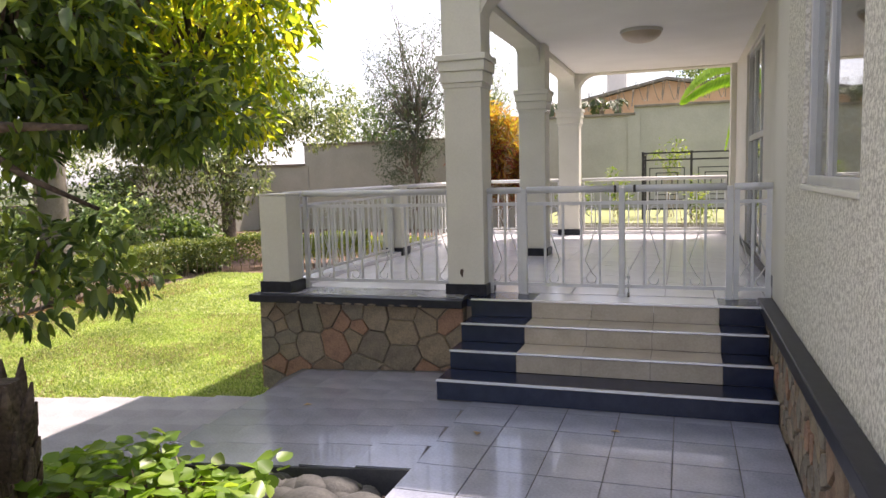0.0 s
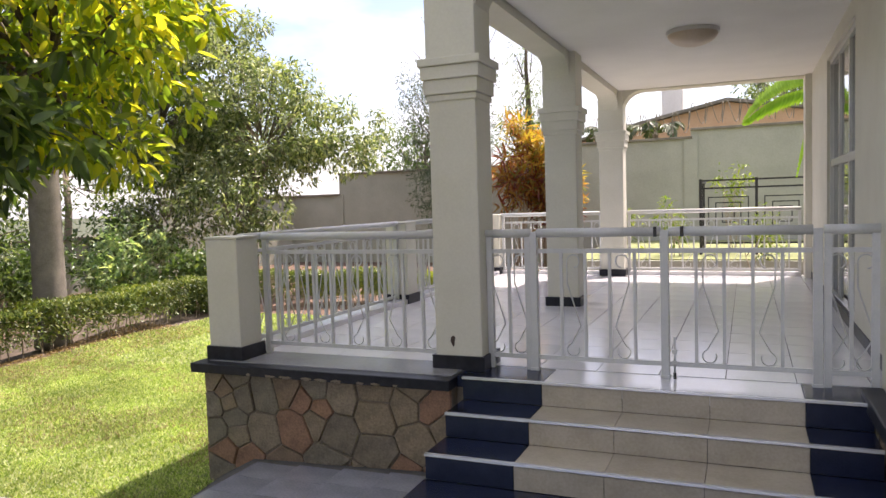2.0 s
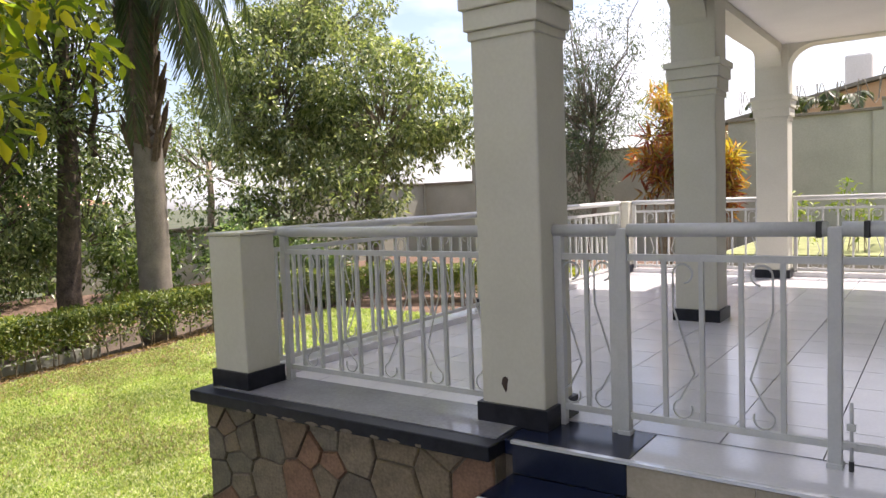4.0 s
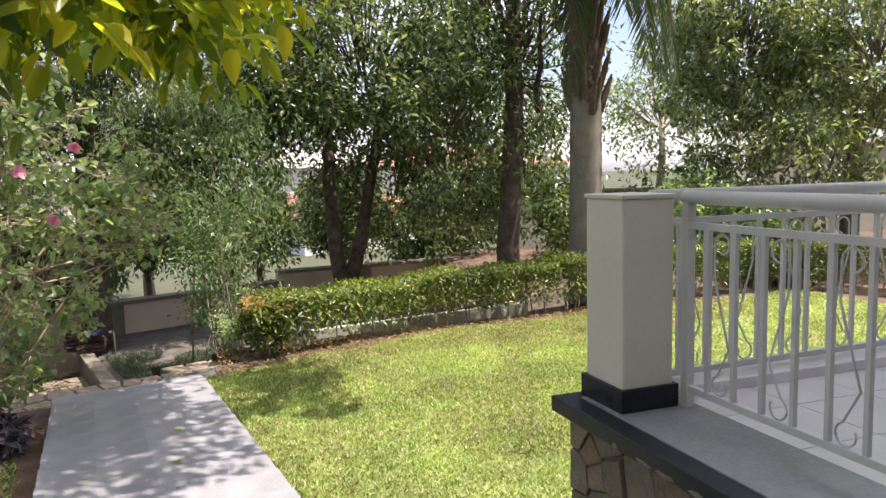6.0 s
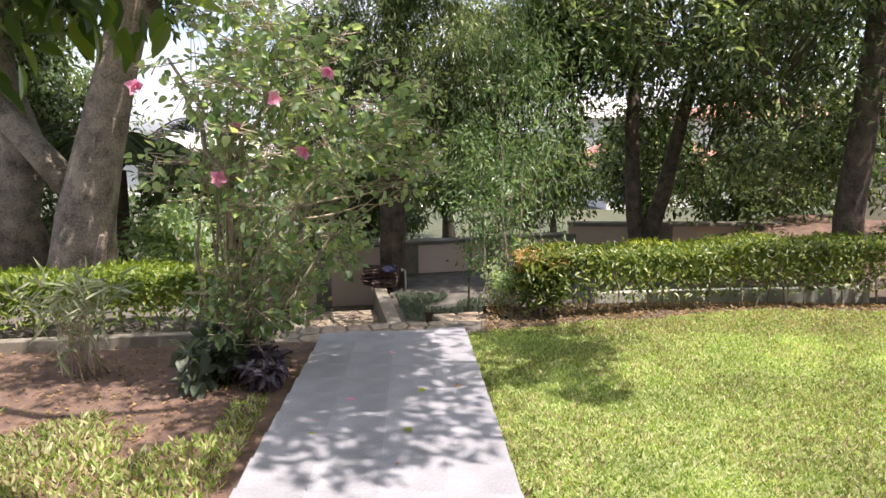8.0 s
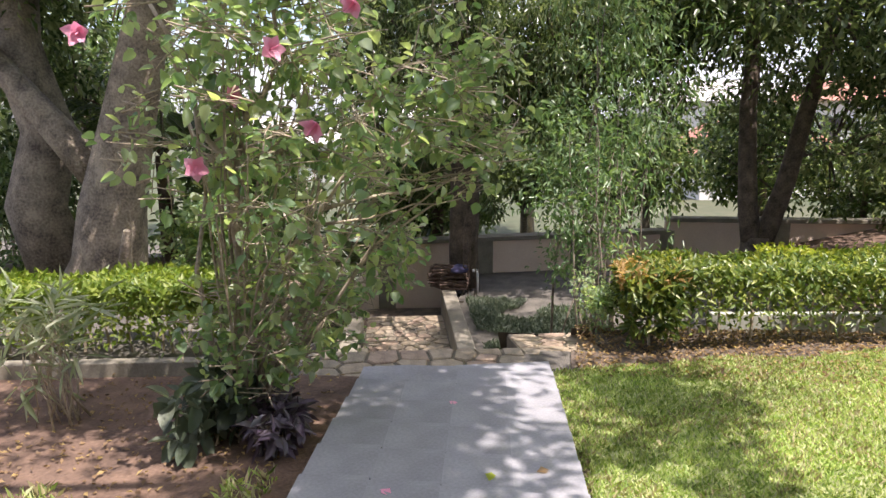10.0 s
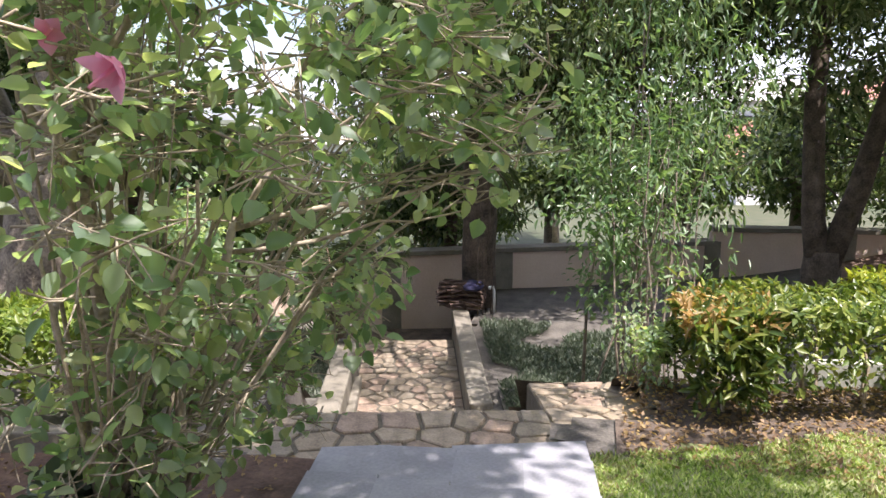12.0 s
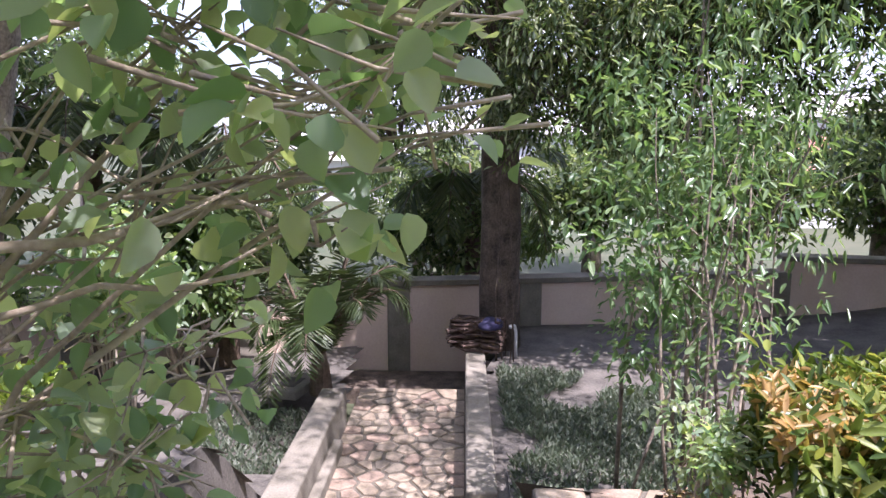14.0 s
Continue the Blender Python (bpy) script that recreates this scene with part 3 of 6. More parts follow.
def tree(name, base, trunk, limbs, crown, n_clumps, clump_r, per, size, mat, bark, seed, label, category="tree", slim=0.45, droop=0.3, hollow=0.35, floor_z=None, full=False):
    """trunk: list of (point, radius); limbs: list of such lists; crown: ellipsoids (centre, radii)."""
    rng = random.Random(seed)
    t = thing(name, base, label, category)
    bm = bmesh.new()
    tube(bm, [p for p, _ in trunk], [r for _, r in trunk], 12, 0.07, rng)
    trunk_ob = part("trunk", bm, bark, t, smooth=True)
    for limb in limbs:
        bm = bmesh.new()
        tube(bm, [p for p, _ in limb], [r for _, r in limb], 7, 0.06, rng)
        part("limb", bm, bark, t, smooth=True)
    cs, rs, twigs = [], [], bmesh.new()
    total = sum(e[1][0] * e[1][1] * e[1][2] for e in crown)
    for centre, radii in crown:
        k = max(3, round(n_clumps * radii[0] * radii[1] * radii[2] / total))
        for _ in range(k):
            d = Vector((rng.gauss(0, 1), rng.gauss(0, 1), rng.gauss(0, 1))).normalized()
            f = rng.uniform(hollow, 1.0)
            p = Vector(centre) + Vector((d.x * radii[0], d.y * radii[1], d.z * radii[2])) * f
            if floor_z is not None and p.z < floor_z:
                p.z = floor_z + rng.uniform(0, 0.5)
            cs.append(p)
            rs.append(clump_r * rng.uniform(0.6, 1.35))
            if rng.random() < 0.45:
                q = Vector(centre).lerp(p, 0.25) + Vector((0, 0, -0.25 * radii[2]))
                m = q.lerp(p, 0.55) + Vector((rng.uniform(-.1, .1), rng.uniform(-.1, .1), rng.uniform(-.05, .15))) * radii[0]
                tube(twigs, [q, m, p], [clump_r * 0.055, clump_r * 0.035, clump_r * 0.012], 5)
    part("branchwork", twigs, bark, t, smooth=True)["kind"] = "stuff"
    ob = clumps_to_leaves("crown", cs, rs, per, size, mat, t, seed, droop, slim, full=full)
    ob["kind"] = "stuff"
    return t


# ---- ground ----
CO, CU, CW = Vector((-9.0, 2.9, 0)), Vector((-0.971, -0.24, 0)), Vector((-0.24, 0.971, 0))


def in_court(x, y):
    d = Vector((x, y, 0)) - CO
    u, w = d.dot(CU), d.dot(CW)
    return (-0.9 < u < 2.2 and -1.0 < w < 0.95) or (2.1 < u < 5.9 and abs(w) < 0.78) or (u > 5.3 and abs(w) < 0.9) or (-0.35 < u < 0.85 and 0.9 < w < 1.70)


def smooth(a, b, v):
    t = min(1.0, max(0.0, (v - a) / (b - a)))
    return t * t * (3 - 2 * t)


def path_z(x):
    return min(0.0, 0.045 * (x + 0.4))


def ground_z(x, y):
    """The garden: a lawn, a dip by the path's end, and the lower court beyond the steps."""
    z = -0.36 - 0.05 * smooth(-5.0, -8.3, x) * (1 - smooth(4.6, 7.0, y)) - 0.05 * (1 - smooth(1.0, 3.0, y))
    low = smooth(-9.6, -11.4, x) * (1 - smooth(5.5, 12.5, y))
    z = z + (-1.42 - 0.2 * (1 - smooth(1.2, 2.6, y)) - z) * low
    return z + 0.012 * noise.noise((x * 0.7, y * 0.7, 0)) + 0.25 * smooth(16, 25, y)


def sheet(name, x0, x1, y0, y1, step, mat, label, lift=0.0, keep=None, parent=None, kind="structure", category="ground"):
    bm = bmesh.new()
    nx, ny = int((x1 - x0) / step) + 1, int((y1 - y0) / step) + 1
    grid = {}
    for i in range(nx + 1):
        for j in range(ny + 1):
            x, y = x0 + (x1 - x0) * i / nx, y0 + (y1 - y0) * j / ny
            grid[i, j] = bm.verts.new((x, y, ground_z(x, y) + lift))
    for i in range(nx):
        for j in range(ny):
            q = [grid[i, j], grid[i + 1, j], grid[i + 1, j + 1], grid[i, j + 1]]
            c = sum((v.co for v in q), Vector()) / 4
            if keep is None or keep(c.x, c.y):
                bm.faces.new(q)
    bmesh.ops.delete(bm, geom=[v for v in bm.verts if not v.link_faces], context="VERTS")
    ob = part(name, bm, mat, parent, smooth=True)
    return tagged(ob, label, category, kind=kind) if not parent else ob


def path_south(x):
    return 3.44 + (x + 0.46) * 0.101


def path_north(x):
    return 4.83 + (x + 2.5) * 0.118


def lawn_edge(y):
    return -8.42 - 0.33 * min(3.6, max(0.0, y - 4.4)) + 0.07 * math.sin(y * 2.1) + 0.05 * math.sin(y * 5.3)


def on_lawn(x, y):
    if x < lawn_edge(y) or y > 14.2:
        return False
    if y < path_north(x):
        if x > -3.6 or y > path_south(x) - 0.18 or y < -0.6:
            return False
        fade = smooth(-6.3, -5.2, x) * smooth(-0.6, 0.6, y)
        return fade + 0.9 * noise.noise((x * 1.7, y * 1.7, 3.0)) + 0.5 * noise.noise((x * 6, y * 6, 3.0)) > 0.5
    return True


bm = bmesh.new()
box(bm, -700, 500, -500, 700, -3.2, -2.2)
tagged(part("ground", bm, "land"), "distant dry green land beyond the garden walls", "ground", kind="structure")
sheet("court_soil", -19.5, -8.0, -11, 8, 0.125, "court_earth", "earth around the sunken walk, darkened as if shaded", -0.03, lambda x, y: not in_court(x, y))
sheet("garden_soil", -19.5, 9, -11, 25.2, 0.25, "soil", "brown bare soil of the garden beds", -0.03, lambda x, y: not (x < -8.0 and y < 8) and not (x > -0.4 and -7 < y < 13))
sheet("lawn", -9.4, 9, -1, 16.5, 0.25, "lawn_soil", "bright green mown lawn in full sun", 0.0, lambda x, y: y > path_north(x) and on_lawn(x, y), category="lawn")
sheet("litter_ground", -12.5, -7.2, 4.3, 14.0, 0.3, "litter", "dry leaf litter under the clipped hedge", -0.012, lambda x, y: x < lawn_edge(y) + 0.25 and not in_court(x, y), category="leaf litter")

# ---- patio and path ----
patio = thing("patio", (0.7, 1, 0), "shaded dark grey tiled patio with thin pale joints", "patio", kind="structure")
bm = bmesh.new()
prism(bm, [(-0.46, -7), (1.9, -7), (1.9, 5.9), (-0.46, 5.9)], -0.6, -0.012)
prism(bm, [(-0.46, 3.42), (-0.46, 5.9), (-2.6, 5.9), (-2.62, 5.45), (-2.5, path_north(-2.5)), (-8.45, path_north(-8.45)), (-8.02, path_south(-8.02))], -0.6, 0, lambda x, y: path_z(x) - 0.012)
part("bed", bm, ["grout"], patio)
TILE = 0.405
bm = bmesh.new()
box(bm, -TILE / 2 + .004, TILE / 2 - .004, -TILE / 2 + .004, TILE / 2 - .004, -0.012, 0.0)
tile_me = mesh_of(bm, "grey_tile", "tile")

# ---- veranda ----
veranda = thing("veranda", (0, 9, 0), "raised veranda floor on a rubble stone plinth", "veranda", kind="structure")
bm = bmesh.new()
prism(bm, [(-3.08, 5.86), (-0.81, 5.86), (-0.81, 5.96), (2.3, 5.96), (2.3, 13.6), (-3.08, 13.6)], -0.9, 0.60)
part("plinth", bm, "mortar", veranda)
part("floor_slab", boxes((-3.1, 2.3, 6.36, 13.62, 0.595, 0.668)), "grout", veranda)
part("edge_slab", boxes((-3.18, -0.80, 5.78, 6.36, 0.60, 0.68), bevel=0.008), "granite", veranda, "polished black granite edge slab, chipped along its face")
part("slab_tiling", boxes((-3.07, -0.83, 5.90, 6.358, 0.68, 0.686)), "slab_tile", veranda, "polished grey tiling on the edge slab")
part("slab_tiling", boxes((-3.07, -3.002, 6.36, 13.6, 0.677, 0.683)), "slab_tile", veranda)
part("edge_slab", boxes((-3.18, -3.0, 6.36, 13.66, 0.603, 0.677), bevel=0.008), "granite", veranda)
part("landing_slab", boxes((-0.147, 1.527, 5.93, 6.355, 0.60, 0.677), bevel=0.004), "terrace_tile", veranda, "pale tiled top landing of the steps")
for x0, x1 in ((-0.797, -0.15), (1.53, 1.9)):
    part("landing_end", boxes((x0, x1, 5.93, 6.355, 0.60, 0.678), bevel=0.004), "navy_tile", veranda, "polished navy tile end of the landing")

# steps: four risers, navy at the ends, beige between
steps = thing("entrance_steps", (0.57, 5.4, 0), "four tiled steps, navy ends and beige middle, bright metal nosings", "steps", kind="structure")
RISE = 0.17
EDGES = [(4.86, -0.76), (5.22, -0.75), (5.58, -0.75), (5.93, -0.75)]
for i, (y, x0) in enumerate(EDGES):
    z0, z1, back = RISE * i, RISE * (i + 1), (EDGES[i + 1][0] if i < 3 else 6.0)
    part("step", boxes((x0, 1.9, y + 0.004, 5.93 if i < 3 else 5.935, z0 - (0.3 if i == 0 else 0), z1 - 0.012)), "grout", steps)
    ends = [(x0, 1.9)] if i == 0 else [(x0, -0.15), (1.53, 1.9)]
    for a, b in ends:
        part("navy_riser", boxes((a + 0.002, b - 0.002, y - 0.008, y + 0.003, z0 + 0.004, z1 - 0.02)), "navy_tile", steps, "polished navy tile")
        if i < 3:
            part("navy_tread", boxes((a + 0.002, b - 0.002, y - 0.012, back - 0.004, z1 - 0.0115, z1)), "navy_tile", steps)
    if i > 0:
        xs = [-0.148, 0.41, 0.97, 1.528]
        for a, b in zip(xs, xs[1:]):
            part("beige_riser", boxes((a + 0.002, b - 0.002, y - 0.009, y + 0.003, z0 + 0.004, z1 - 0.02)), "beige_tile", steps, "veined beige tile")
            if i < 3:
                part("beige_tread", boxes((a + 0.002, b - 0.002, y - 0.012, back - 0.004, z1 - 0.0115, z1)), "beige_tile", steps)
    part("nosing", boxes((x0, 1.9, y - 0.02, y + 0.012, z1 - 0.012, z1 + 0.003)), "nosing", steps, "bright aluminium nosing strip")

# house wall by the patio, with its stone base and dark ledge
XW = 1.99
WIN = (2.95, 4.68, 1.77, 3.4)
house = thing("house_wall", (2.3, 3, 0), "cream house wall with rough sprayed plaster above stone cladding", "house wall", kind="structure")
part("plaster_wall", boxes((XW, 2.4, -7, WIN[0], 0.6, 5.0), (XW, 2.4, WIN[1], 5.5, 0.6, 5.0), (XW, 2.4, WIN[0], WIN[1], 0.6, WIN[2]), (XW, 2.4, WIN[0], WIN[1], WIN[3], 5.0)), "plaster", house)
part("smooth_wall", boxes((XW + 0.003, 2.4, 5.5, 6.3, 0.6, 5.0)), "paint", house)
part("stone_base", boxes((1.93, 2.4, -7, 5.93, -0.3, 0.6)), "mortar", house)
part("ledge", boxes((1.86, XW - 0.003, -7, 6.2, 0.62, 0.72), bevel=0.01), "granite", house, "dark granite ledge")
DW = 2.09
DOOR = (8.43, 10.9, 0.72, 3.52)
door_wall = thing("veranda_wall", (2.3, 9, 0.7), "smooth cream veranda wall", "wall", kind="structure")
part("wall", boxes((DW, 2.5, 6.3, DOOR[0], 0.6, 3.96), (DW, 2.5, DOOR[1], 13.5, 0.6, 3.96), (DW, 2.5, DOOR[0], DOOR[1], DOOR[3], 3.96), (DW, 2.5, DOOR[0], DOOR[1], 0.6, DOOR[2])), "paint", door_wall)
part("end_pillar", boxes((2.0, DW - 0.003, 13.05, 13.45, 0.68, 3.9)), "paint", door_wall)
part("skirting", boxes((DW - 0.015, DW - 0.001, 6.3, 13.04, 0.682, 0.78)), "granite", door_wall, "black tile skirting")

# ceiling, beams and roof
bm = boxes((-0.72, 2.3, 6.44, 13.16, 3.70, 3.96))
tagged(part("ceiling", bm, "ceiling"), "smooth white veranda ceiling", "ceiling", kind="structure")


def beam_profile(a, b, z_low, z_top, haunch, rad, n=8):
    """Outline of a beam with rounded haunches at both ends."""
    pts = [(a, z_top), (a, z_low - rad)]
    pts += [(a + haunch - haunch * math.cos(k * math.pi / 2 / n), z_low - rad + rad * math.sin(k * math.pi / 2 / n)) for k in range(1, n + 1)]
    pts += [(b - haunch + haunch * math.sin(k * math.pi / 2 / n), z_low - rad + rad * math.cos(k * math.pi / 2 / n)) for k in range(0, n + 1)]
    pts += [(b, z_top)]
    return pts


def beam(name, a, b, at, thick, along_y, z_low=3.62, z_top=4.05):
    bm = bmesh.new()
    pr = beam_profile(a, b, z_low, z_top, 0.32, 0.3)
    for off in (0, thick):
        vs = [bm.verts.new((at + off, u, z) if along_y else (u, at + off, z)) for u, z in pr]
        bm.faces.new(vs)
    bm.verts.ensure_lookup_table()
    n = len(pr)
    for i in range(n):
        bm.faces.new((bm.verts[i], bm.verts[(i + 1) % n], bm.verts[n + (i + 1) % n], bm.verts[n + i]))
    bmesh.ops.recalc_face_normals(bm, faces=bm.faces)
    return tagged(part(name, bm, "paint"), "cream beam with rounded haunches between pillars", "beam", kind="structure")


PIL = [6.14, 9.6, 13.12]
PX0, PX1 = -1.05, -0.665
beam("beam", PIL[0] + 0.34, PIL[1], PX0 + 0.02, 0.30, True)
beam("beam", PIL[1] + 0.34, PIL[2], PX0 + 0.02, 0.30, True)
beam("beam", PX1, XW, PIL[0] + 0.02, 0.30, False, 3.66)
beam("beam", PX1, 2.4, PIL[2] + 0.02, 0.30, False, 3.68)
bm = boxes((-1.08, 5.0, 6.1, 13.5, 4.06, 4.3))
tagged(part("balcony_slab", bm, "paint"), "cream slab over the veranda", "slab", kind="structure")
bm = boxes((2.45, 5.0, -7, 13.5, 4.4, 7.0))
tagged(part("upper_wall", bm, "paint"), "cream upper storey wall of the house", "wall", kind="structure")
bm = boxes((-1.85, 5.4, 6.0, 13.9, 7.0, 7.2))
tagged(part("roof", bm, "paint"), "wide projecting roof edge of the house", "roof", kind="structure")


def pillar(y, base_z=0.68):
    p = thing("pillar", ((PX0 + PX1) / 2, y + 0.17, base_z), "square cream pillar with stepped capital and black tile base", "pillar", "veranda pillars")
    c = (PX0, PX1, y, y + 0.34)
    g = lambda d, z0, z1: (c[0] - d, c[1] + d, c[2] - d, c[3] + d, z0, z1)
    part("shaft", boxes(g(0, base_z, 2.78), bevel=0.012), "paint", p)
    part("skirt", boxes(g(0.022, base_z, base_z + 0.11)), "granite", p, "black tile skirt")
    part("capital", boxes(g(0.012, 2.74, 2.79), g(0.028, 2.79, 2.90), g(0.045, 2.90, 3.0), g(0.062, 3.0, 3.06), bevel=0.008), "paint", p)
    part("upper_block", boxes(g(0.01, 3.06, 4.05), bevel=0.01), "paint", p)


for y in PIL:
    pillar(y)


def pedestal(x0, x1, y0, y1, top=1.74, base_z=0.68):
    p = thing("pedestal", ((x0 + x1) / 2, (y0 + y1) / 2, base_z), "square cream railing pedestal with black tile skirt", "pedestal", "railing pedestals")
    part("body", boxes((x0, x1, y0, y1, base_z, top - 0.02), bevel=0.01), "paint", p)
    part("cap", boxes((x0 - 0.008, x1 + 0.008, y0 - 0.008, y1 + 0.008, top - 0.02, top), bevel=0.004), "paint", p)
    part("skirt", boxes((x0 - 0.02, x1 + 0.02, y0 - 0.02, y1 + 0.02, base_z, base_z + 0.12)), "granite", p, "black tile skirt")


pedestal(-3.10, -2.77, 5.95, 6.24)
pedestal(-3.16, -2.86, 9.45, 9.75)
pedestal(-3.16, -2.86, 13.25, 13.55)


# ---- railings ----
def scroll_mesh(h, w):
    """A thin flat-bar S with a curl at each end, height h, drawn in the xz plane."""
    pts = []
    r = w * 0.36
    for k in range(11):
        a = math.pi * 1.15 - k / 10 * math.pi * 1.55
        pts.append((-w * 0.05 + r * math.cos(a) * -1, 0, r * 1.05 + r * -math.sin(a)))
    pts.append((w * 0.40, 0, h * 0.30))
    pts.append((-w * 0.36, 0, h * 0.72))
    for k in range(11):
        a = math.pi - k / 10 * math.pi * 1.45
        pts.append((r * math.cos(a), 0, h - r * 1.05 + r * math.sin(a)))
    bm = bmesh.new()
    tube(bm, pts, 0.0055, 5)
    return mesh_of(bm, "white_metal", "scroll", True)


BALUSTER_H = 0.80
bm = bmesh.new()
box(bm, -0.011, 0.011, -0.011, 0.011, 0, BALUSTER_H)
BALUSTER = mesh_of(bm, "white_metal", "baluster")
SCROLL = scroll_mesh(0.76, 0.13)


def railing(name, a, b, z=0.68, label="white painted steel railing with scrolled bars", top=True, ends=True, group="veranda railings", step=0.178):
    """A straight panel between two plan points."""
    a, b = Vector((*a, 0)), Vector((*b, 0))
    d = b - a
    ln, turn = d.length, math.atan2(d.y, d.x)
    r = thing(name, (a.x, a.y, z), label, "railing", group)
    at = lambda u, h: Vector((a.x, a.y, z)) + d.normalized() * u + Vector((0, 0, h))
    if top:
        bm = bmesh.new()
        tube(bm, [at(0, 1.04), at(ln, 1.04)], 0.034, 12)
        part("top_rail", bm, "white_metal", r, smooth=True)
    for nm, h in (("upper_bar", 0.905), ("bottom_bar", 0.10)):
        bm = bmesh.new()
        box(bm, 0, ln, -0.016, 0.016, h - 0.016, h + 0.016)
        bm.transform(Matrix.Translation((a.x, a.y, z)) @ Matrix.Rotation(turn, 4, "Z"))
        part(nm, bm, "white_metal", r)
    if ends:
        for u in (0.025, ln - 0.025):
            bm = bmesh.new()
            box(bm, u - 0.022, u + 0.022, -0.022, 0.022, 0.0, 1.03)
            bm.transform(Matrix.Translation((a.x, a.y, z)) @ Matrix.Rotation(turn, 4, "Z"))
            part("end_post", bm, "white_metal", r)
    n = max(2, round(ln / step))
    for i in range(1, n):
        piece("baluster", BALUSTER, r, at(ln * i / n, 0.105), turn)
    for i in range(0, n, 1):
        if i % 2 == 1 or n < 4:
            piece("scroll", SCROLL, r, at(ln * (i + 0.5) / n, 0.118), turn + (math.pi if (i // 2) % 2 else 0))
    return r


YR = 6.30
railing("railing", (-2.76, YR), (PX0, YR))
railing("railing", (PX1, YR), (-0.31, YR))
railing("gate", (-0.26, YR), (0.632, YR), label="white steel gate leaf, closed, with scrolled bars", ends=False, group="gate leaves")
railing("gate", (0.688, YR), (1.597, YR), label="white steel gate leaf, closed, with scrolled bars", ends=False, group="gate leaves")
railing("railing", (1.66, YR), (XW - 0.01, YR))
for x in (-0.29, 0.66, 1.625):
    g = thing("gate_post", (x, YR, 0.68), "white square steel gate post on a small foot", "post", "gate posts")
    part("post", boxes((x - 0.028, x + 0.028, YR - 0.028, YR + 0.028, 0.682, 1.73), bevel=0.004), "white_metal", g)
    part("foot", boxes((x - 0.034, x + 0.034, YR - 0.034, YR + 0.034, 0.676, 0.70), bevel=0.004), "white_metal", g)
latch = thing("drop_bolt", (0.70, YR - 0.03, 0.68), "small dark drop bolt at the gate's meeting edge", "bolt")
bm = bmesh.new()
tube(bm, [(0.725, YR - 0.036, 0.72), (0.725, YR - 0.036, 0.98)], 0.008, 8)
rod = part("rod", bm, "white_metal", latch, smooth=True)
bm = bmesh.new()
tube(bm, [(0.725, YR - 0.036, 0.68), (0.725, YR - 0.036, 0.725)], 0.011, 8)
part("tip", bm, "black_metal", rod, "black rubber tip")
part("guide", boxes((0.708, 0.742, YR - 0.05, YR - 0.028, 0.86, 0.89)), "white_metal", latch)
part("guide", boxes((0.708, 0.742, YR - 0.05, YR - 0.028, 0.79, 0.81)), "white_metal", latch)
for x in (0.60, 0.78):
    hg = thing("rail_clip", (x, YR, 1.70), "small dark clip on the gate's top rail", "clip", "rail clips")
    part("clip", boxes((x - 0.012, x + 0.012, YR - 0.037, YR + 0.037, 1.684, 1.756), bevel=0.004), "black_metal", hg)
railing("railing", (-2.98, 6.26), (-3.0, 9.44))
railing("railing", (-3.0, 9.76), (-3.0, 13.24))
railing("railing", (-2.85, 13.4), (PX0 - 0.02, 13.4))
railing("railing", (PX1 + 0.02, 13.4), (1.97, 13.4))
tagged(part("kerb", boxes((-3.06, -2.86, 6.26, 9.43, 0.678, 0.74), (-3.06, -2.86, 9.78, 13.23, 0.678, 0.74), (-2.84, 1.96, 13.33, 13.5, 0.678, 0.74), bevel=0.006), "terrace_tile"), "low pale tiled kerb under the railing", "kerb", kind="structure")

# ceiling lamp
lamp = thing("ceiling_lamp", (0.68, 9.2, 3.7), "round frosted glass ceiling lamp, unlit", "lamp")
bm = bmesh.new()
bmesh.ops.create_uvsphere(bm, u_segments=28, v_segments=12, radius=0.26)
bmesh.ops.delete(bm, geom=[v for v in bm.verts if v.co.z > 0.02], context="VERTS")
bmesh.ops.scale(bm, verts=bm.verts, vec=(1, 1, 0.55))
bmesh.ops.translate(bm, verts=bm.verts, vec=(0.68, 9.2, 3.675))
part("shade", bm, "lamp_glass", lamp, smooth=True)
bm = bmesh.new()
tube(bm, [(0.68, 9.2, 3.66), (0.68, 9.2, 3.699)], 0.27, 28)
part("rim", bm, "frame_alu", lamp, smooth=False)


def window(name, x, y0, y1, z0, z1, label, bars, parts_label=""):
    """A metal window in a wall that faces -x: outer frame, uprights, panes."""
    w = thing(name, (x, (y0 + y1) / 2, z0), label, "window", kind="structure")
    f = 0.06
    part("window_frame", boxes((x + .03, x + .11, y0, y0 + f, z0, z1), (x + .03, x + .11, y1 - f, y1, z0, z1), (x + .031, x + .109, y0 + f, y1 - f, z0, z0 + f), (x + .031, x + .109, y0 + f, y1 - f, z1 - f, z1), bevel=0.005), "frame_alu", w)
    edges = [y0 + f, *bars, y1 - f]
    for b in bars:
        part("upright", boxes((x + .045, x + .10, b - .03, b + .03, z0 + f, z1 - f), bevel=0.004), "frame_alu", w)
    for a, b in zip(edges, edges[1:]):
        ob = part("pane", boxes((x + .07, x + .076, a + .005, b - .005, z0 + f, z1 - f)), "glass", w)
    return w


w1 = window("window_1", XW, WIN[0], WIN[1], WIN[2], WIN[3], "grey metal sliding window with reflecting glass", [4.05])
part("window_sill", boxes((XW - 0.014, XW + 0.12, WIN[0] - 0.01, WIN[1] + 0.01, WIN[2] - 0.035, WIN[2] - 0.002), bevel=0.006), "paint", w1)
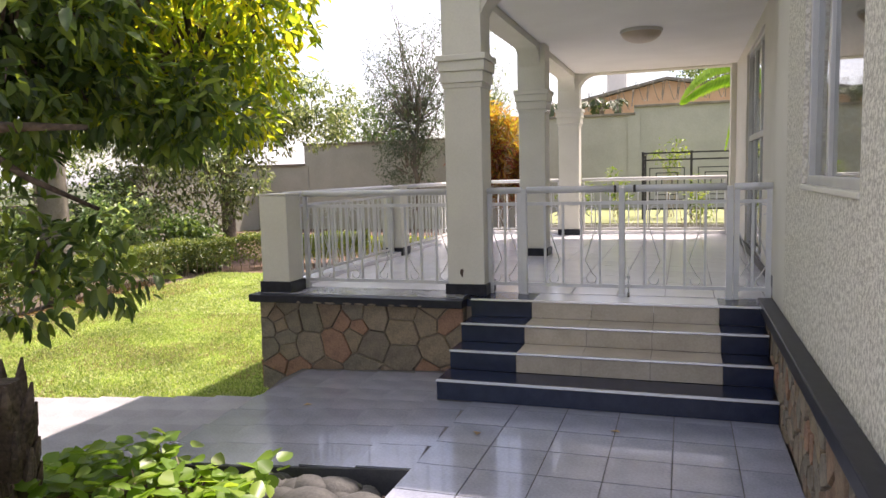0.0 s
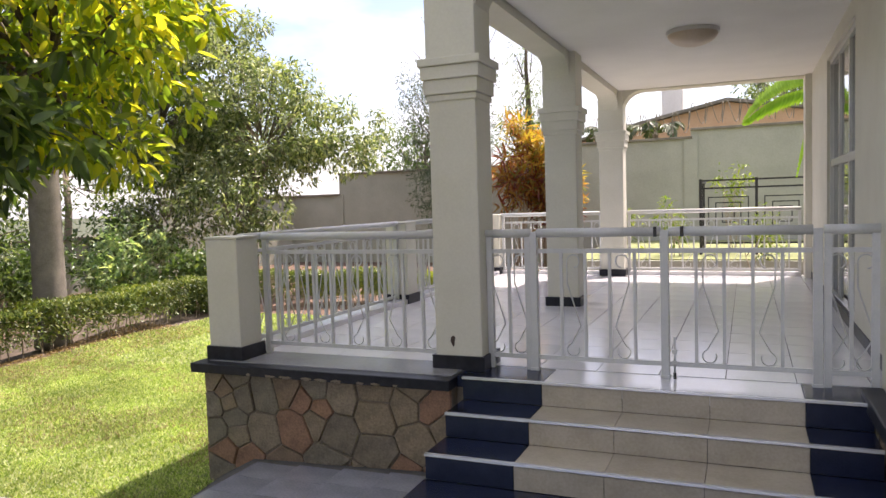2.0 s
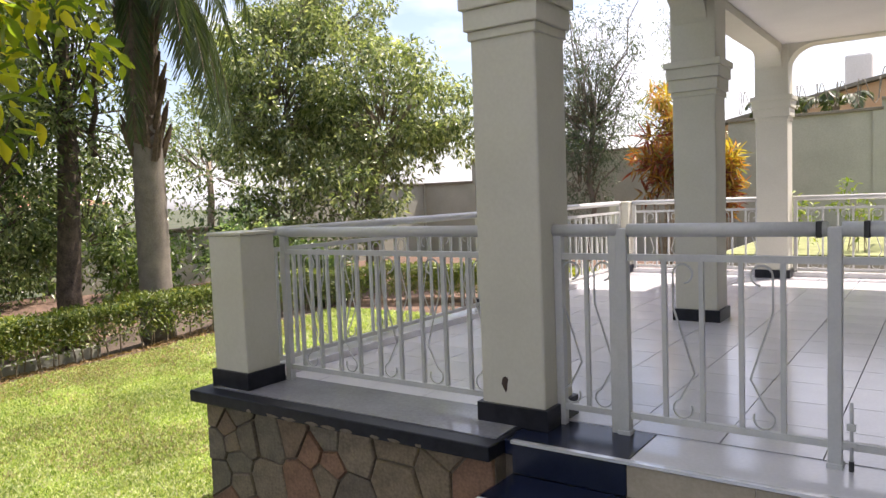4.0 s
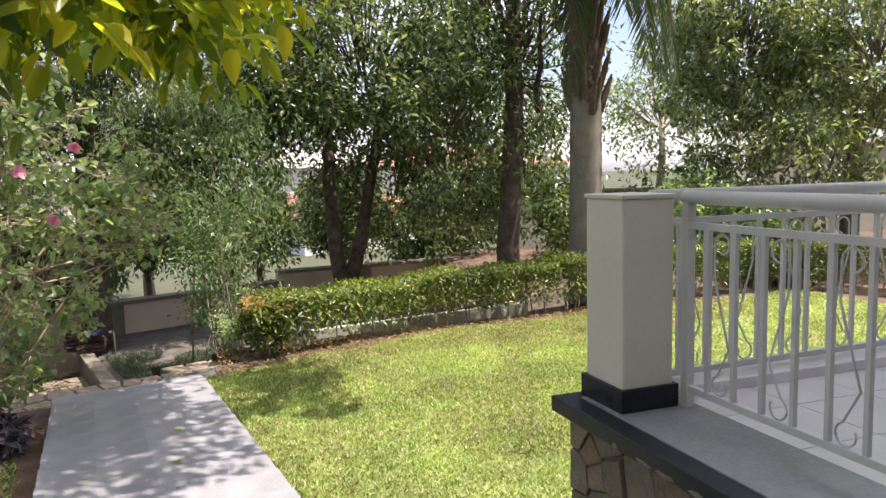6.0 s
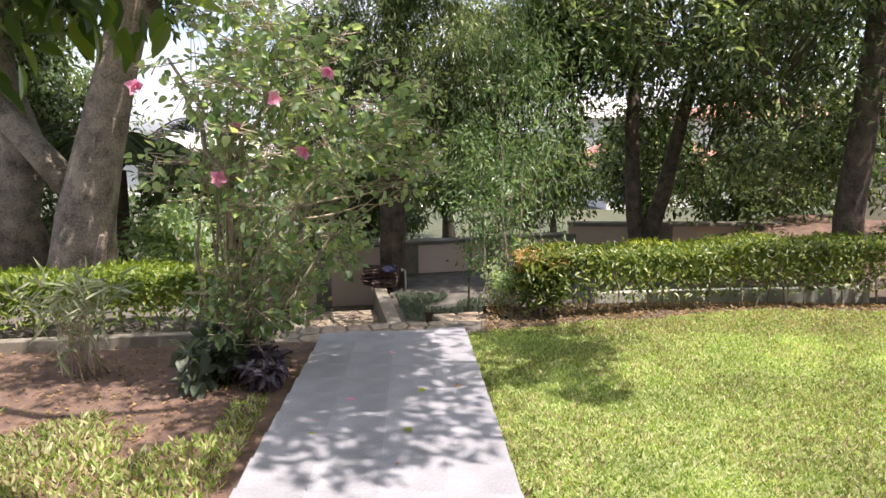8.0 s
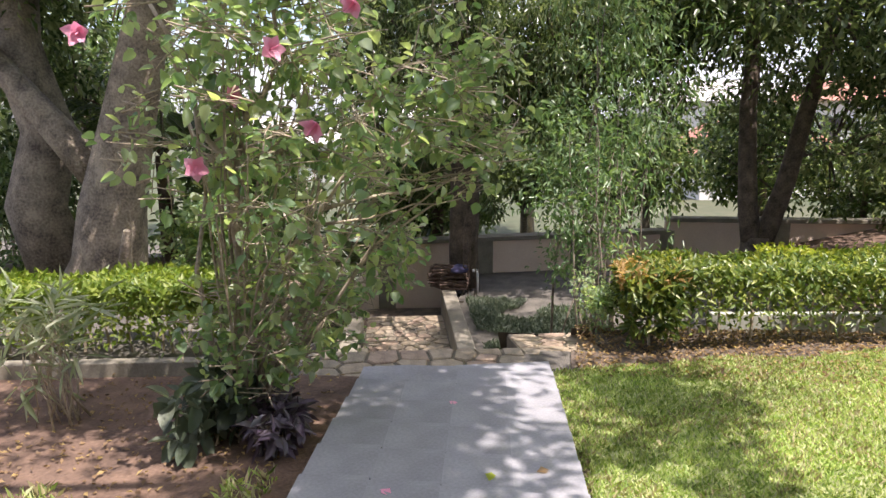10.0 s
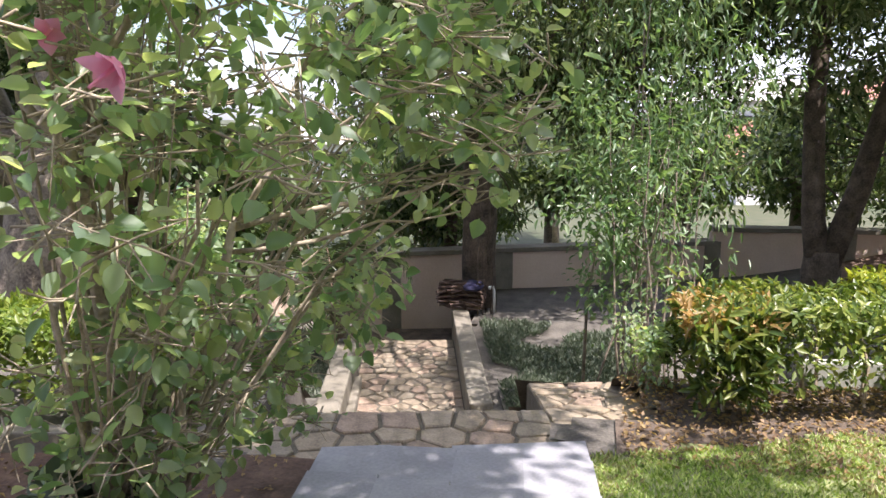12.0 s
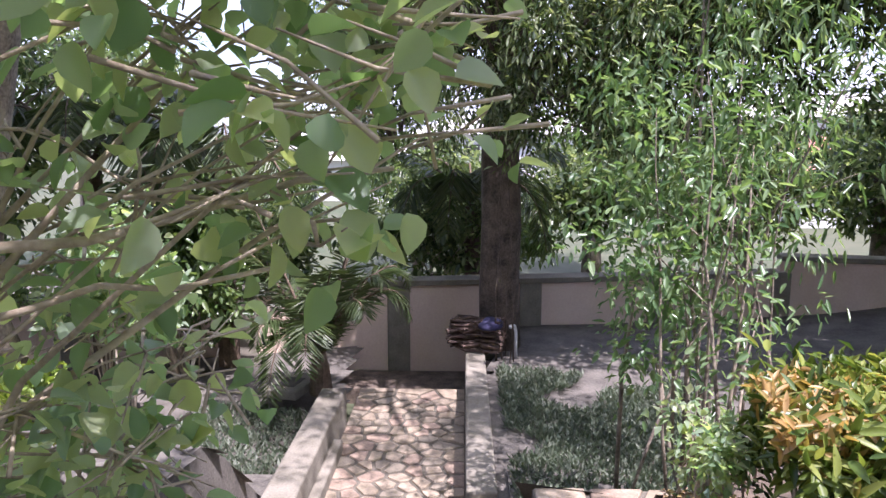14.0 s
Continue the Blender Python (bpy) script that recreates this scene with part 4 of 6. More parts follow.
d1 = window("door_1", DW, DOOR[0], DOOR[1], DOOR[2], DOOR[3], "tall glazed sliding doors in pale metal frames, closed", [9.25, 10.1])
part("transom", boxes((DW + .04, DW + .105, DOOR[0] + .06, DOOR[1] - .06, 2.26, 2.34)), "frame_alu", d1)
tagged(part("room", boxes((2.9, 3.0, -7, 13.5, -0.3, 5.0), (2.52, 2.9, 13.2, 13.3, 0.0, 3.9)), "interior"), "room wall behind the windows, painted dark as if unlit", "wall", kind="structure")

# ---- lower court: landing, steps, sunken flagged walk between kerbs ----
COURT = Matrix(((CU.x, CW.x, 0, CO.x), (CU.y, CW.y, 0, CO.y), (0, 0, 1, 0), (0, 0, 0, 1)))


def court_box(bm, u0, u1, w0, w1, z0, z1, bevel=0.0):
    b2 = bmesh.new()
    box(b2, u0, u1, w0, w1, z0, z1, bevel=bevel)
    b2.transform(COURT)
    me = bpy.data.meshes.new("tmp")
    b2.to_mesh(me)
    b2.free()
    bm.from_mesh(me)
    bpy.data.meshes.remove(me)
    bmesh.ops.recalc_face_normals(bm, faces=bm.faces)
    return bm


court = thing("garden_steps", (-9.6, 2.7, -1.7), "flagstone landing and steps down to a sunken walk", "steps", kind="structure")
part("landing", court_box(bmesh.new(), -1.0, 0.0, -1.05, 0.97, -1.9, -0.52), "joint_bed", court)
bm = bmesh.new()
near_side, far_side = [[bm.verts.new(CO + CU * u + CW * w + Vector((0, 0, z))) for u, z in ((-0.42, -0.50), (0.9, -0.67), (0.9, -1.9), (-0.42, -1.9))] for w in (0.975, 1.76)]
bm.faces.new(near_side)
bm.faces.new(far_side[::-1])
for i in range(4):
    bm.faces.new((near_side[i], far_side[i], far_side[(i + 1) % 4], near_side[(i + 1) % 4]))
bmesh.ops.recalc_face_normals(bm, faces=bm.faces)
part("side_block", bm, "joint_bed", court)
part("bank", court_box(bmesh.new(), 0.7, 2.7, 0.94, 1.9, -2.2, -1.40), "court_earth", court, "earth bank beside the steps, darkened as if shaded")
bm = bmesh.new()
BANK = (-0.9, -0.3, 0.3, 0.7, 1.1, 1.5, 1.9, 2.3, 2.7)
side_a, side_b = [], []
for row, w in ((side_a, -1.9), (side_b, -1.003)):
    for u in BANK:
        p = CO + CU * u + CW * w
        row.append(bm.verts.new((p.x, p.y, ground_z(p.x, p.y) - 0.022)))
    row += [bm.verts.new(CO + CU * u + CW * w + Vector((0, 0, -2.4))) for u in (BANK[-1], BANK[0])]
bm.faces.new(side_a)
bm.faces.new(side_b[::-1])
for i in range(len(side_a)):
    j = (i + 1) % len(side_a)
    bm.faces.new((side_a[i], side_b[i], side_b[j], side_a[j]))
bmesh.ops.recalc_face_normals(bm, faces=bm.faces)
part("bank", bm, "court_earth", court, "earth bank sloping down beside the steps")
NST = 7
for k in range(NST):
    bm = court_box(bmesh.new(), 0.02 + 0.34 * k, 0.36 + 0.34 * k, -1.0, 0.93, -2.0, -0.68 - 0.145 * k)
    part("step", bm, "joint_bed", court)
bm = court_box(bmesh.new(), 2.4, 5.5, -0.68, 0.60, -2.4, -1.735)
part("walk_bed", bm, "joint_bed", court)
part("kerb", court_box(bmesh.new(), 2.24, 6.03, 0.60, 0.845, -2.4, -1.38, 0.02), "coping", court, "mossy cement kerb")
part("kerb", court_box(bmesh.new(), 2.1, 4.56, -0.97, -0.70, -2.4, -1.39, 0.02), "coping", court, "mossy cement kerb")
part("bank", court_box(bmesh.new(), 0.6, 2.6, -1.98, -0.972, -2.3, -1.44), "court_earth", court)
part("kerb_step", court_box(bmesh.new(), 2.1, 3.7, -0.698, -0.60, -2.4, -1.60, 0.02), "coping", court)
part("wall_footing", court_box(bmesh.new(), 6.2, 6.95, -3.5, 1.6, -2.4, -1.98, 0.02), "dark_bark", court, "dark brown footing below the wall")
part("drain_floor", court_box(bmesh.new(), 5.4, 7.2, -6, 6, -2.5, -2.3), "coping", court)


# ---- boundary walls ----
def wall_run(name, pts, z0, top, mat, label, thick=0.2, bay=2.1, pil=0.32, coping=True, first=1):
    """A boundary wall along a plan line, with pilasters and a coping."""
    w = thing(name, (pts[0][0], pts[0][1], z0), label, "boundary wall", kind="structure")
    for (ax, ay), (bx, by) in zip(pts, pts[1:]):
        d = Vector((bx - ax, by - ay, 0))
        m = Matrix.Translation((ax, ay, 0)) @ Matrix.Rotation(math.atan2(d.y, d.x), 4, "Z")
        ln = d.length
        bm = box(bmesh.new(), 0, ln, -thick / 2, thick / 2, z0, top - 0.08)
        bm.transform(m)
        part("wall_panel", bm, mat, w)
        n = max(1, round(ln / bay))
        for i in range(first, n + 1):
            bm = box(bmesh.new(), ln * i / n - pil / 2, ln * i / n + pil / 2, -thick / 2 - 0.05, thick / 2 + 0.05, z0, top - 0.02)
            bm.transform(m)
            part("pilaster", bm, "coping" if mat == "boundary_pink" else mat, w)
        if coping:
            bm = box(bmesh.new(), 0.0, ln + 0.05, -thick / 2 - 0.08, thick / 2 + 0.08, top - 0.08, top, bevel=0.01)
            bm.transform(m)
            part("coping", bm, "coping", w)
    return w


wall_run("boundary_wall_low", [(-10.5, -11), (-13.8, -2.9), (-16.0, 0.76), (-18.2, 6.2)], -2.6, -0.72, "boundary_pink", "weathered pinkish plaster garden wall with grey pilasters")
wall_run("boundary_wall_low", [(-18.2, 6.2), (-18.6, 13.0)], -2.6, -0.47, "boundary_pink", "weathered pinkish plaster garden wall with grey pilasters")
wall_run("boundary_wall_west", [(-18.6, 13.0), (-16.6, 19.5)], -1.5, 1.3, "boundary", "grey-green rendered garden wall")
wall_run("boundary_wall_corner", [(-16.6, 19.5), (-15.2, 25.0), (-13.0, 25.0)], -1.0, 2.45, "boundary", "grey-green rendered garden wall", bay=4)
wall_run("boundary_wall_back", [(-13.0, 25.0), (-4.2, 25.0)], -1.0, 3.22, "boundary", "tall grey-green rendered garden wall", bay=4.4, pil=0.4)
wall_run("boundary_wall_back", [(-4.2, 25.0), (-0.4, 25.0)], -1.0, 3.8, "boundary", "tall grey-green rendered garden wall", bay=3.8, pil=0.4)
wall_run("boundary_wall_back", [(-0.4, 25.0), (12.0, 25.0)], -1.0, 4.05, "boundary", "tall grey-green rendered garden wall", bay=6, pil=0.4)
wall_run("boundary_wall_south", [(-10.5, -11), (6, -11)], -2.6, 1.4, "boundary", "grey-green rendered garden wall", bay=4)

# razor wire over the back wall
wire = thing("razor_wire", (-3, 25, 3.8), "loops of razor wire along the wall top", "wire")
bm = bmesh.new()
pts = []
for k in range(420):
    x = -4.0 + 9.0 * k / 420
    a = k * 0.55
    pts.append((x + 0.10 * math.cos(a * 0.5), 25 + 0.2 * math.cos(a), (4.25 if x < -0.4 else 4.5) + 0.33 * math.sin(a)))
tube(bm, pts, 0.012, 4)
part("coil", bm, "coping", wire)

# neighbour's gabled house behind the back wall
nb = thing("neighbour_house", (0.5, 33, -1), "orange-brown rendered gable of the neighbouring house", "house")
bm = bmesh.new()
gable = [(-6.5, -1), (7.5, -1), (7.5, 4.35), (0.5, 5.6), (-6.5, 4.1)]
vs0 = [bm.verts.new((x, 32, z)) for x, z in gable]
vs1 = [bm.verts.new((x, 38, z)) for x, z in gable]
bm.faces.new(vs0)
bm.faces.new(vs1[::-1])
for i in range(5):
    bm.faces.new((vs0[i], vs0[(i + 1) % 5], vs1[(i + 1) % 5], vs1[i]))
bmesh.ops.recalc_face_normals(bm, faces=bm.faces)
part("wall", bm, "orange_wall", nb)
bm = bmesh.new()
for a, b in (((-6.8, 4.08), (0.5, 5.62)), ((0.5, 5.62), (7.8, 4.33))):
    q = [bm.verts.new((x, y, z + dz)) for dz in (0, 0.12) for (x, z) in (a, b) for y in (31.7, 38.3)]
    for f in ((0, 1, 3, 2), (4, 6, 7, 5), (0, 4, 5, 1), (2, 3, 7, 6), (0, 2, 6, 4), (1, 5, 7, 3)):
        bm.faces.new([q[i] for i in f])
bmesh.ops.recalc_face_normals(bm, faces=bm.faces)
part("roof", bm, "coping", nb)
part("water_tank", boxes((-2.2, -1.3, 34, 35, 4.6, 6.6), bevel=0.1), "white_wall", nb, "pale roof tank")


def far_house(x, y, w, d, h, wall, roof, label, turn=0.0):
    """A plain far house: walls, hipped roof, windows on the side toward the garden (+x)."""
    hs = thing("far_house", (x, y, -2.2), label, "house", "houses beyond the wall")
    m = Matrix.Translation((x, y, -2.2)) @ Matrix.Rotation(turn, 4, "Z")
    bm = box(bmesh.new(), -w / 2, w / 2, -d / 2, d / 2, 0, h)
    bm.transform(m)
    part("wall", bm, wall, hs)
    bm = bmesh.new()
    e = 0.5
    lo = [bm.verts.new((sx * (w / 2 + e), sy * (d / 2 + e), h)) for sx, sy in ((-1, -1), (1, -1), (1, 1), (-1, 1))]
    r0, r1 = bm.verts.new((0, -d / 4, h + 1.5)), bm.verts.new((0, d / 4, h + 1.5))
    for f in ((lo[0], lo[1], r0), (lo[1], lo[2], r1, r0), (lo[2], lo[3], r1), (lo[3], lo[0], r0, r1), (lo[3], lo[2], lo[1], lo[0])):
        bm.faces.new(f)
    bm.transform(m)
    part("roof", bm, roof, hs)
    n = max(2, int(d / 2.5))
    for i in range(n):
        yy = -d / 2 + d * (i + 0.5) / n
        bm = box(bmesh.new(), w / 2 - 0.02, w / 2 + 0.04, yy - 0.55, yy + 0.55, h * 0.4, h * 0.8)
        bm.transform(m)
        part("window", bm, "interior", hs)


far_house(-45, -13, 5, 9, 2.2, "white_wall", "roof_pale", "low white building beyond the wall", 0.1)
far_house(-62, -6, 9, 14, 3.6, "white_wall", "roof_pale", "white bungalow with a pale sheet roof beyond the wall", 0.2)
far_house(-58, 14, 9, 12, 4.6, "white_wall", "roof_pale", "white house with a pale roof beyond the wall", 0.1)
far_house(-40, 12.5, 5, 7, 2.0, "white_wall", "roof", "low house with a red roof beyond the wall", 0.3)
far_house(-52, 24, 10, 14, 4.5, "white_wall", "roof", "far house with a red roof", 0.0)


# ---- trees ----
def bend(a, b, ra, rb, n=5, sway=0.12, seed=0):
    """A slightly crooked limb from a to b."""
    g = random.Random(seed)
    a, b = Vector(a), Vector(b)
    out = []
    for i in range(n + 1):
        t = i / n
        p = a.lerp(b, t)
        if 0 < i < n:
            p += Vector((g.uniform(-1, 1), g.uniform(-1, 1), g.uniform(-.4, .4))) * sway * (b - a).length * 0.35
        out.append((p, ra + (rb - ra) * t))
    return out


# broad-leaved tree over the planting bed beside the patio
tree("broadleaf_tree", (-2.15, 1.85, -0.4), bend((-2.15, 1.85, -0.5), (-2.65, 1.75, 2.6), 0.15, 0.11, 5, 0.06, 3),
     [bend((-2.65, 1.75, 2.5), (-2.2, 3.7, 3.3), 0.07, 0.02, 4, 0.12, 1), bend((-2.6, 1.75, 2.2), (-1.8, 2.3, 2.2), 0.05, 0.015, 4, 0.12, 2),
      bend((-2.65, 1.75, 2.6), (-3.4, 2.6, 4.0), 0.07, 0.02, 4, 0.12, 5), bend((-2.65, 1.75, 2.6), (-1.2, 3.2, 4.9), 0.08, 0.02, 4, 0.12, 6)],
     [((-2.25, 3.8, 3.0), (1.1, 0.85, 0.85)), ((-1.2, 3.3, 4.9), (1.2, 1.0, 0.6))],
     200, 0.25, 74, 0.086, "lf_tree", "dark_bark", 11, "leafy broad-leaved tree over a planting bed, leaves coloured yellow-green as if sunlit", slim=0.42, droop=0.5, hollow=0.45, full=True)
# Low branches stand apart so their leaves carry the shaded colours.
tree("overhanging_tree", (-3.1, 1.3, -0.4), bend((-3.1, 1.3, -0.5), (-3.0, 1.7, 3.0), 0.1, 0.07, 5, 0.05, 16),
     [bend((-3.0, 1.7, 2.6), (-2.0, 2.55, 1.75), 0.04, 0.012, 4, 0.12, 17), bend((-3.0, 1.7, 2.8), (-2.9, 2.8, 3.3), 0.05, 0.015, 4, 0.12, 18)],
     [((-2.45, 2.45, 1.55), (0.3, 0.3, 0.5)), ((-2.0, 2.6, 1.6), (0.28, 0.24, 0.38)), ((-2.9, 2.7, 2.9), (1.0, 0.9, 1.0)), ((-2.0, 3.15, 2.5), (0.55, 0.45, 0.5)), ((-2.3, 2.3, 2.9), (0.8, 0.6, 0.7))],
     225, 0.23, 38, 0.115, "lf_shade", "dark_bark", 12, "tree hanging low over the planting bed, leaves coloured as if shaded", slim=0.42, droop=0.5, hollow=0.3, full=True)
# Out-of-view tree, added only to dapple path, lawn and bed.
tree("shade_tree", (-4.6, 1.0, -0.4), bend((-4.6, 1.0, -0.5), (-4.6, 1.8, 5.0), 0.15, 0.09, 5, 0.04, 13),
     [bend((-4.6, 1.8, 5.0), (-4.7, 6.0, 6.4), 0.08, 0.02, 5, 0.1, 14), bend((-4.6, 1.8, 5.0), (-5.7, 3.6, 6.4), 0.06, 0.02, 4, 0.1, 15)],
     [((-4.8, 5.9, 6.4), (1.9, 1.15, 0.7)), ((-5.7, 3.6, 6.4), (1.4, 1.1, 0.3)), ((-5.6, 8.0, 6.5), (1.6, 0.2, 0.2)), ((-7.3, 5.6, 6.4), (1.6, 1.5, 0.6)), ((-6.0, 7.6, 6.4), (1.5, 0.55, 0.35))],
     330, 0.32, 46, 0.15, "lf_tree", "dark_bark", 15, "unseen tall slender tree added so its high crown dapples the path", slim=0.45, droop=0.4, hollow=0.05)

# forked tree behind the hedge
tree("forked_tree", (-16.10, 7.50, -1.4), bend((-16.10, 7.50, -1.6), (-16.10, 7.50, -0.5), 0.32, 0.25, 3, 0.03, 21),
     [bend((-16.10, 7.45, -0.8), (-16.30, 7.05, 4.2), 0.18, 0.11, 6, 0.06, 22), bend((-16.10, 7.55, -0.8), (-15.80, 8.65, 4.0), 0.19, 0.09, 4, 0.03, 23),
      bend((-15.80, 8.30, 3.0), (-14.60, 9.80, 4.6), 0.07, 0.03, 4, 0.1, 24), bend((-16.30, 7.00, 3.0), (-15.70, 5.20, 4.4), 0.07, 0.03, 4, 0.1, 25)],
     [((-15.60, 8.00, 4.4), (2.8, 3.4, 2.6)), ((-16.60, 5.40, 2.9), (1.3, 1.5, 1.9)), ((-15.40, 9.90, 2.2), (1.4, 1.6, 1.9)), ((-17.40, 9.00, 1.4), (1.0, 2.2, 1.4)), ((-16.60, 6.40, 5.0), (2.0, 2.0, 2.2)), ((-17.00, 7.80, 2.6), (1.0, 1.6, 1.2)), ((-18.00, 7.80, 0.9), (0.6, 1.6, 1.2)), ((-18.20, 11.20, 1.0), (0.7, 1.8, 1.6))],
     790, 0.44, 54, 0.155, "lf_dark", "dark_bark", 27, "dark forked tree with dense glossy foliage behind the hedge", slim=0.42, hollow=0.5)
tree("dark_tree", (-12.80, 10.10, -0.6), bend((-12.80, 10.10, -0.7), (-12.70, 10.20, 5.5), 0.24, 0.14, 6, 0.03, 31), 
     [bend((-12.7, 10.7, 3), (-11.6, 10.2, 4.6), 0.07, 0.03, 4, 0.1, 32)],
     [((-12.90, 10.30, 4.8), (1.9, 1.9, 3.2)), ((-14.40, 11.30, 1.8), (1.4, 1.6, 1.8)), ((-12.60, 8.70, 3.0), (1.4, 1.3, 1.8))],
     270, 0.42, 44, 0.15, "lf_dark", "dark_bark", 33, "tall dark-leaved tree behind the hedge", slim=0.4)
# straight dark tree by the lower wall
# Its long high limb and crown are unseen, added to dapple the court.
tree("straight_tree", (-15.5, 2.5, -1.5), bend((-15.5, 2.38, -1.6), (-15.4, 2.42, 6.5), 0.27, 0.2, 9, 0.025, 41),
     [bend((-15.4, 2.5, 1.5), (-14.2, 3.6, 2.6), 0.06, 0.02, 4, 0.1, 42), bend((-15.4, 2.5, 2.2), (-15.0, 1.2, 3.2), 0.06, 0.02, 4, 0.1, 43), bend((-15.4, 2.5, 3.8), (-11.2, 4.8, 5.6), 0.1, 0.03, 5, 0.06, 45)],
     [((-15.3, 2.6, 5.2), (1.6, 1.8, 1.9)), ((-15.0, 4.2, 2.6), (1.3, 1.5, 1.6)), ((-15.6, 1.0, 2.9), (1.0, 1.1, 1.2)), ((-14.6, 2.6, 2.6), (0.9, 1.6, 1.4)), ((-14.9, 2.9, 1.9), (0.7, 1.2, 1.0)), ((-14.9, 1.2, 1.5), (0.6, 0.8, 0.8)), ((-11.2, 4.9, 5.6), (1.9, 1.8, 0.45)), ((-16.4, 0.4, 2.6), (0.9, 1.4, 1.6)), ((-16.2, 1.6, 3.6), (0.9, 1.4, 1.2)), ((-16.4, 3.6, 3.9), (0.9, 1.4, 1.0)), ((-16.3, 4.4, 2.0), (0.8, 1.5, 1.3)), ((-16.4, 5.6, 3.2), (0.9, 1.3, 1.5))],
     1080, 0.38, 80, 0.125, "lf_dark", "dark_bark", 44, "straight tall tree with rough bark and hanging dark foliage", slim=0.25, droop=0.7)
# big leaning fig
# The last crown lump is out of view, added to shade the trunks.
tree("fig_tree", (-10.9, -1.7, -0.5), [(Vector((-10.9, -1.6, -0.7)), 0.62), (Vector((-10.9, -1.52, -0.2)), 0.47), (Vector((-10.9, -1.4, 0.5)), 0.40), (Vector((-10.92, -1.17, 1.4)), 0.335), (Vector((-10.9, -0.84, 2.4)), 0.29), (Vector((-10.9, -0.5, 3.4)), 0.255), (Vector((-10.9, 0.1, 4.6)), 0.25)],
     [bend((-11.4, -2.6, -0.6), (-11.6, -3.0, 4.5), 0.42, 0.26, 5, 0.08, 52), bend((-10.9, -1.6, 0.9), (-11.0, -3.6, 3.0), 0.22, 0.14, 4, 0.06, 53),
      bend((-10.9, -0.3, 3.4), (-10.6, 1.0, 5.4), 0.14, 0.06, 4, 0.1, 54), bend((-10.7, -1.3, -0.6), (-10.4, -0.9, 0.3), 0.12, 0.05, 3, 0.1, 55)],
     [((-11.4, -1.9, 5.2), (3.2, 3.4, 2.0)), ((-12.2, -4.2, 3.4), (1.8, 1.8, 1.8)), ((-13.4, -3.6, 1.6), (1.0, 1.2, 1.4)), ((-9.9, 0.2, 4.3), (1.3, 1.4, 0.6))],
     560, 0.5, 70, 0.17, "lf_dark", "bark", 56, "massive grey-barked fig tree with leaning trunks", slim=0.42)
# garden trees toward the back wall
tree("mango_tree", (-11.6, 17.6, -0.3), bend((-11.6, 17.6, -0.4), (-11.5, 17.7, 3.4), 0.22, 0.14, 5, 0.05, 61),
     [bend((-11.5, 17.7, 2.6), (-13.2, 18.6, 5.0), 0.1, 0.04, 4, 0.1, 62), bend((-11.5, 17.7, 2.4), (-9.8, 17.4, 4.4), 0.1, 0.04, 4, 0.1, 63)],
     [((-11.2, 17.8, 4.3), (2.1, 2.0, 2.2)), ((-9.3, 18.6, 3.9), (1.6, 1.5, 1.1)), ((-14.2, 17.0, 5.2), (2.6, 2.2, 2.9)), ((-11.0, 16.2, 2.0), (1.5, 1.0, 1.3)), ((-12.8, 15.8, 2.0), (1.4, 0.9, 1.4)), ((-13.4, 18.4, 7.0), (1.8, 1.6, 1.2))],
     760, 0.40, 62, 0.155, "lf_mango", "bark", 64, "dense mango tree with glossy leaves in sunlight", slim=0.40, droop=0.5, hollow=0.5)
tree("grey_tree", (-7.6, 22.6, -0.1), bend((-7.6, 22.6, -0.2), (-7.3, 22.6, 4.5), 0.1, 0.05, 6, 0.06, 71),
     [bend((-7.4, 22.6, 1.6 + 0.25 * k), (-7.5 + 1.9 * math.cos(k * 1.9), 22.6 + 1.2 * math.sin(k * 1.9), 4.0 + 0.4 * k), 0.035, 0.008, 5, 0.2, 72 + k) for k in range(12)],
     [((-7.5, 22.7, 4.6), (1.8, 1.4, 3.0)), ((-7.7, 22.5, 2.4), (1.1, 0.9, 1.4))],
     330, 0.36, 44, 0.11, "lf_grey", "palm_bark", 79, "thin half-bare tree with sparse grey-green leaves", slim=0.3)
tree("conifer_tree", (-6.6, 28.5, -0.5), bend((-6.6, 28.5, -0.6), (-6.6, 28.5, 8.5), 0.2, 0.05, 6, 0.02, 81), [],
     [((-6.6, 28.5, 4.0), (1.7, 1.6, 3.0)), ((-6.6, 28.5, 7.0), (0.8, 0.8, 2.0))], 150, 0.5, 45, 0.2, "lf_dark", "dark_bark", 82, "dark conifer beyond the back wall", slim=0.12, droop=0.5)
for k, (x, y, z, r) in enumerate([(-23, -9, 2.0, 2.2), (-25, 3, 1.2, 2.0), (-24.5, 15.5, 2.6, 3.0), (-21.5, 8.5, 0.2, 1.3), (-22, 20.5, 3.6, 3.2), (-21, -9, 3.0, 3.0), (2.8, 42, 7.0, 3.2), (-13, 32, 3.8, 2.8), (-20, 27, 4.0, 3.0), (5.5, 44, 7.6, 3.0), (7.5, 46, 8.0, 3.2)]):
    tree("far_tree", (x, y, -2.2), bend((x, y, -2.3), (x, y, z), 0.2, 0.1, 4, 0.05, 90 + k), [], [((x, y, z + 0.4), (r, r, r * 0.8))], 90, 0.55, 40, 0.22, "lf_mid" if k % 2 else "lf_dark", "bark", 100 + k, "leafy tree beyond the garden wall", slim=0.4)


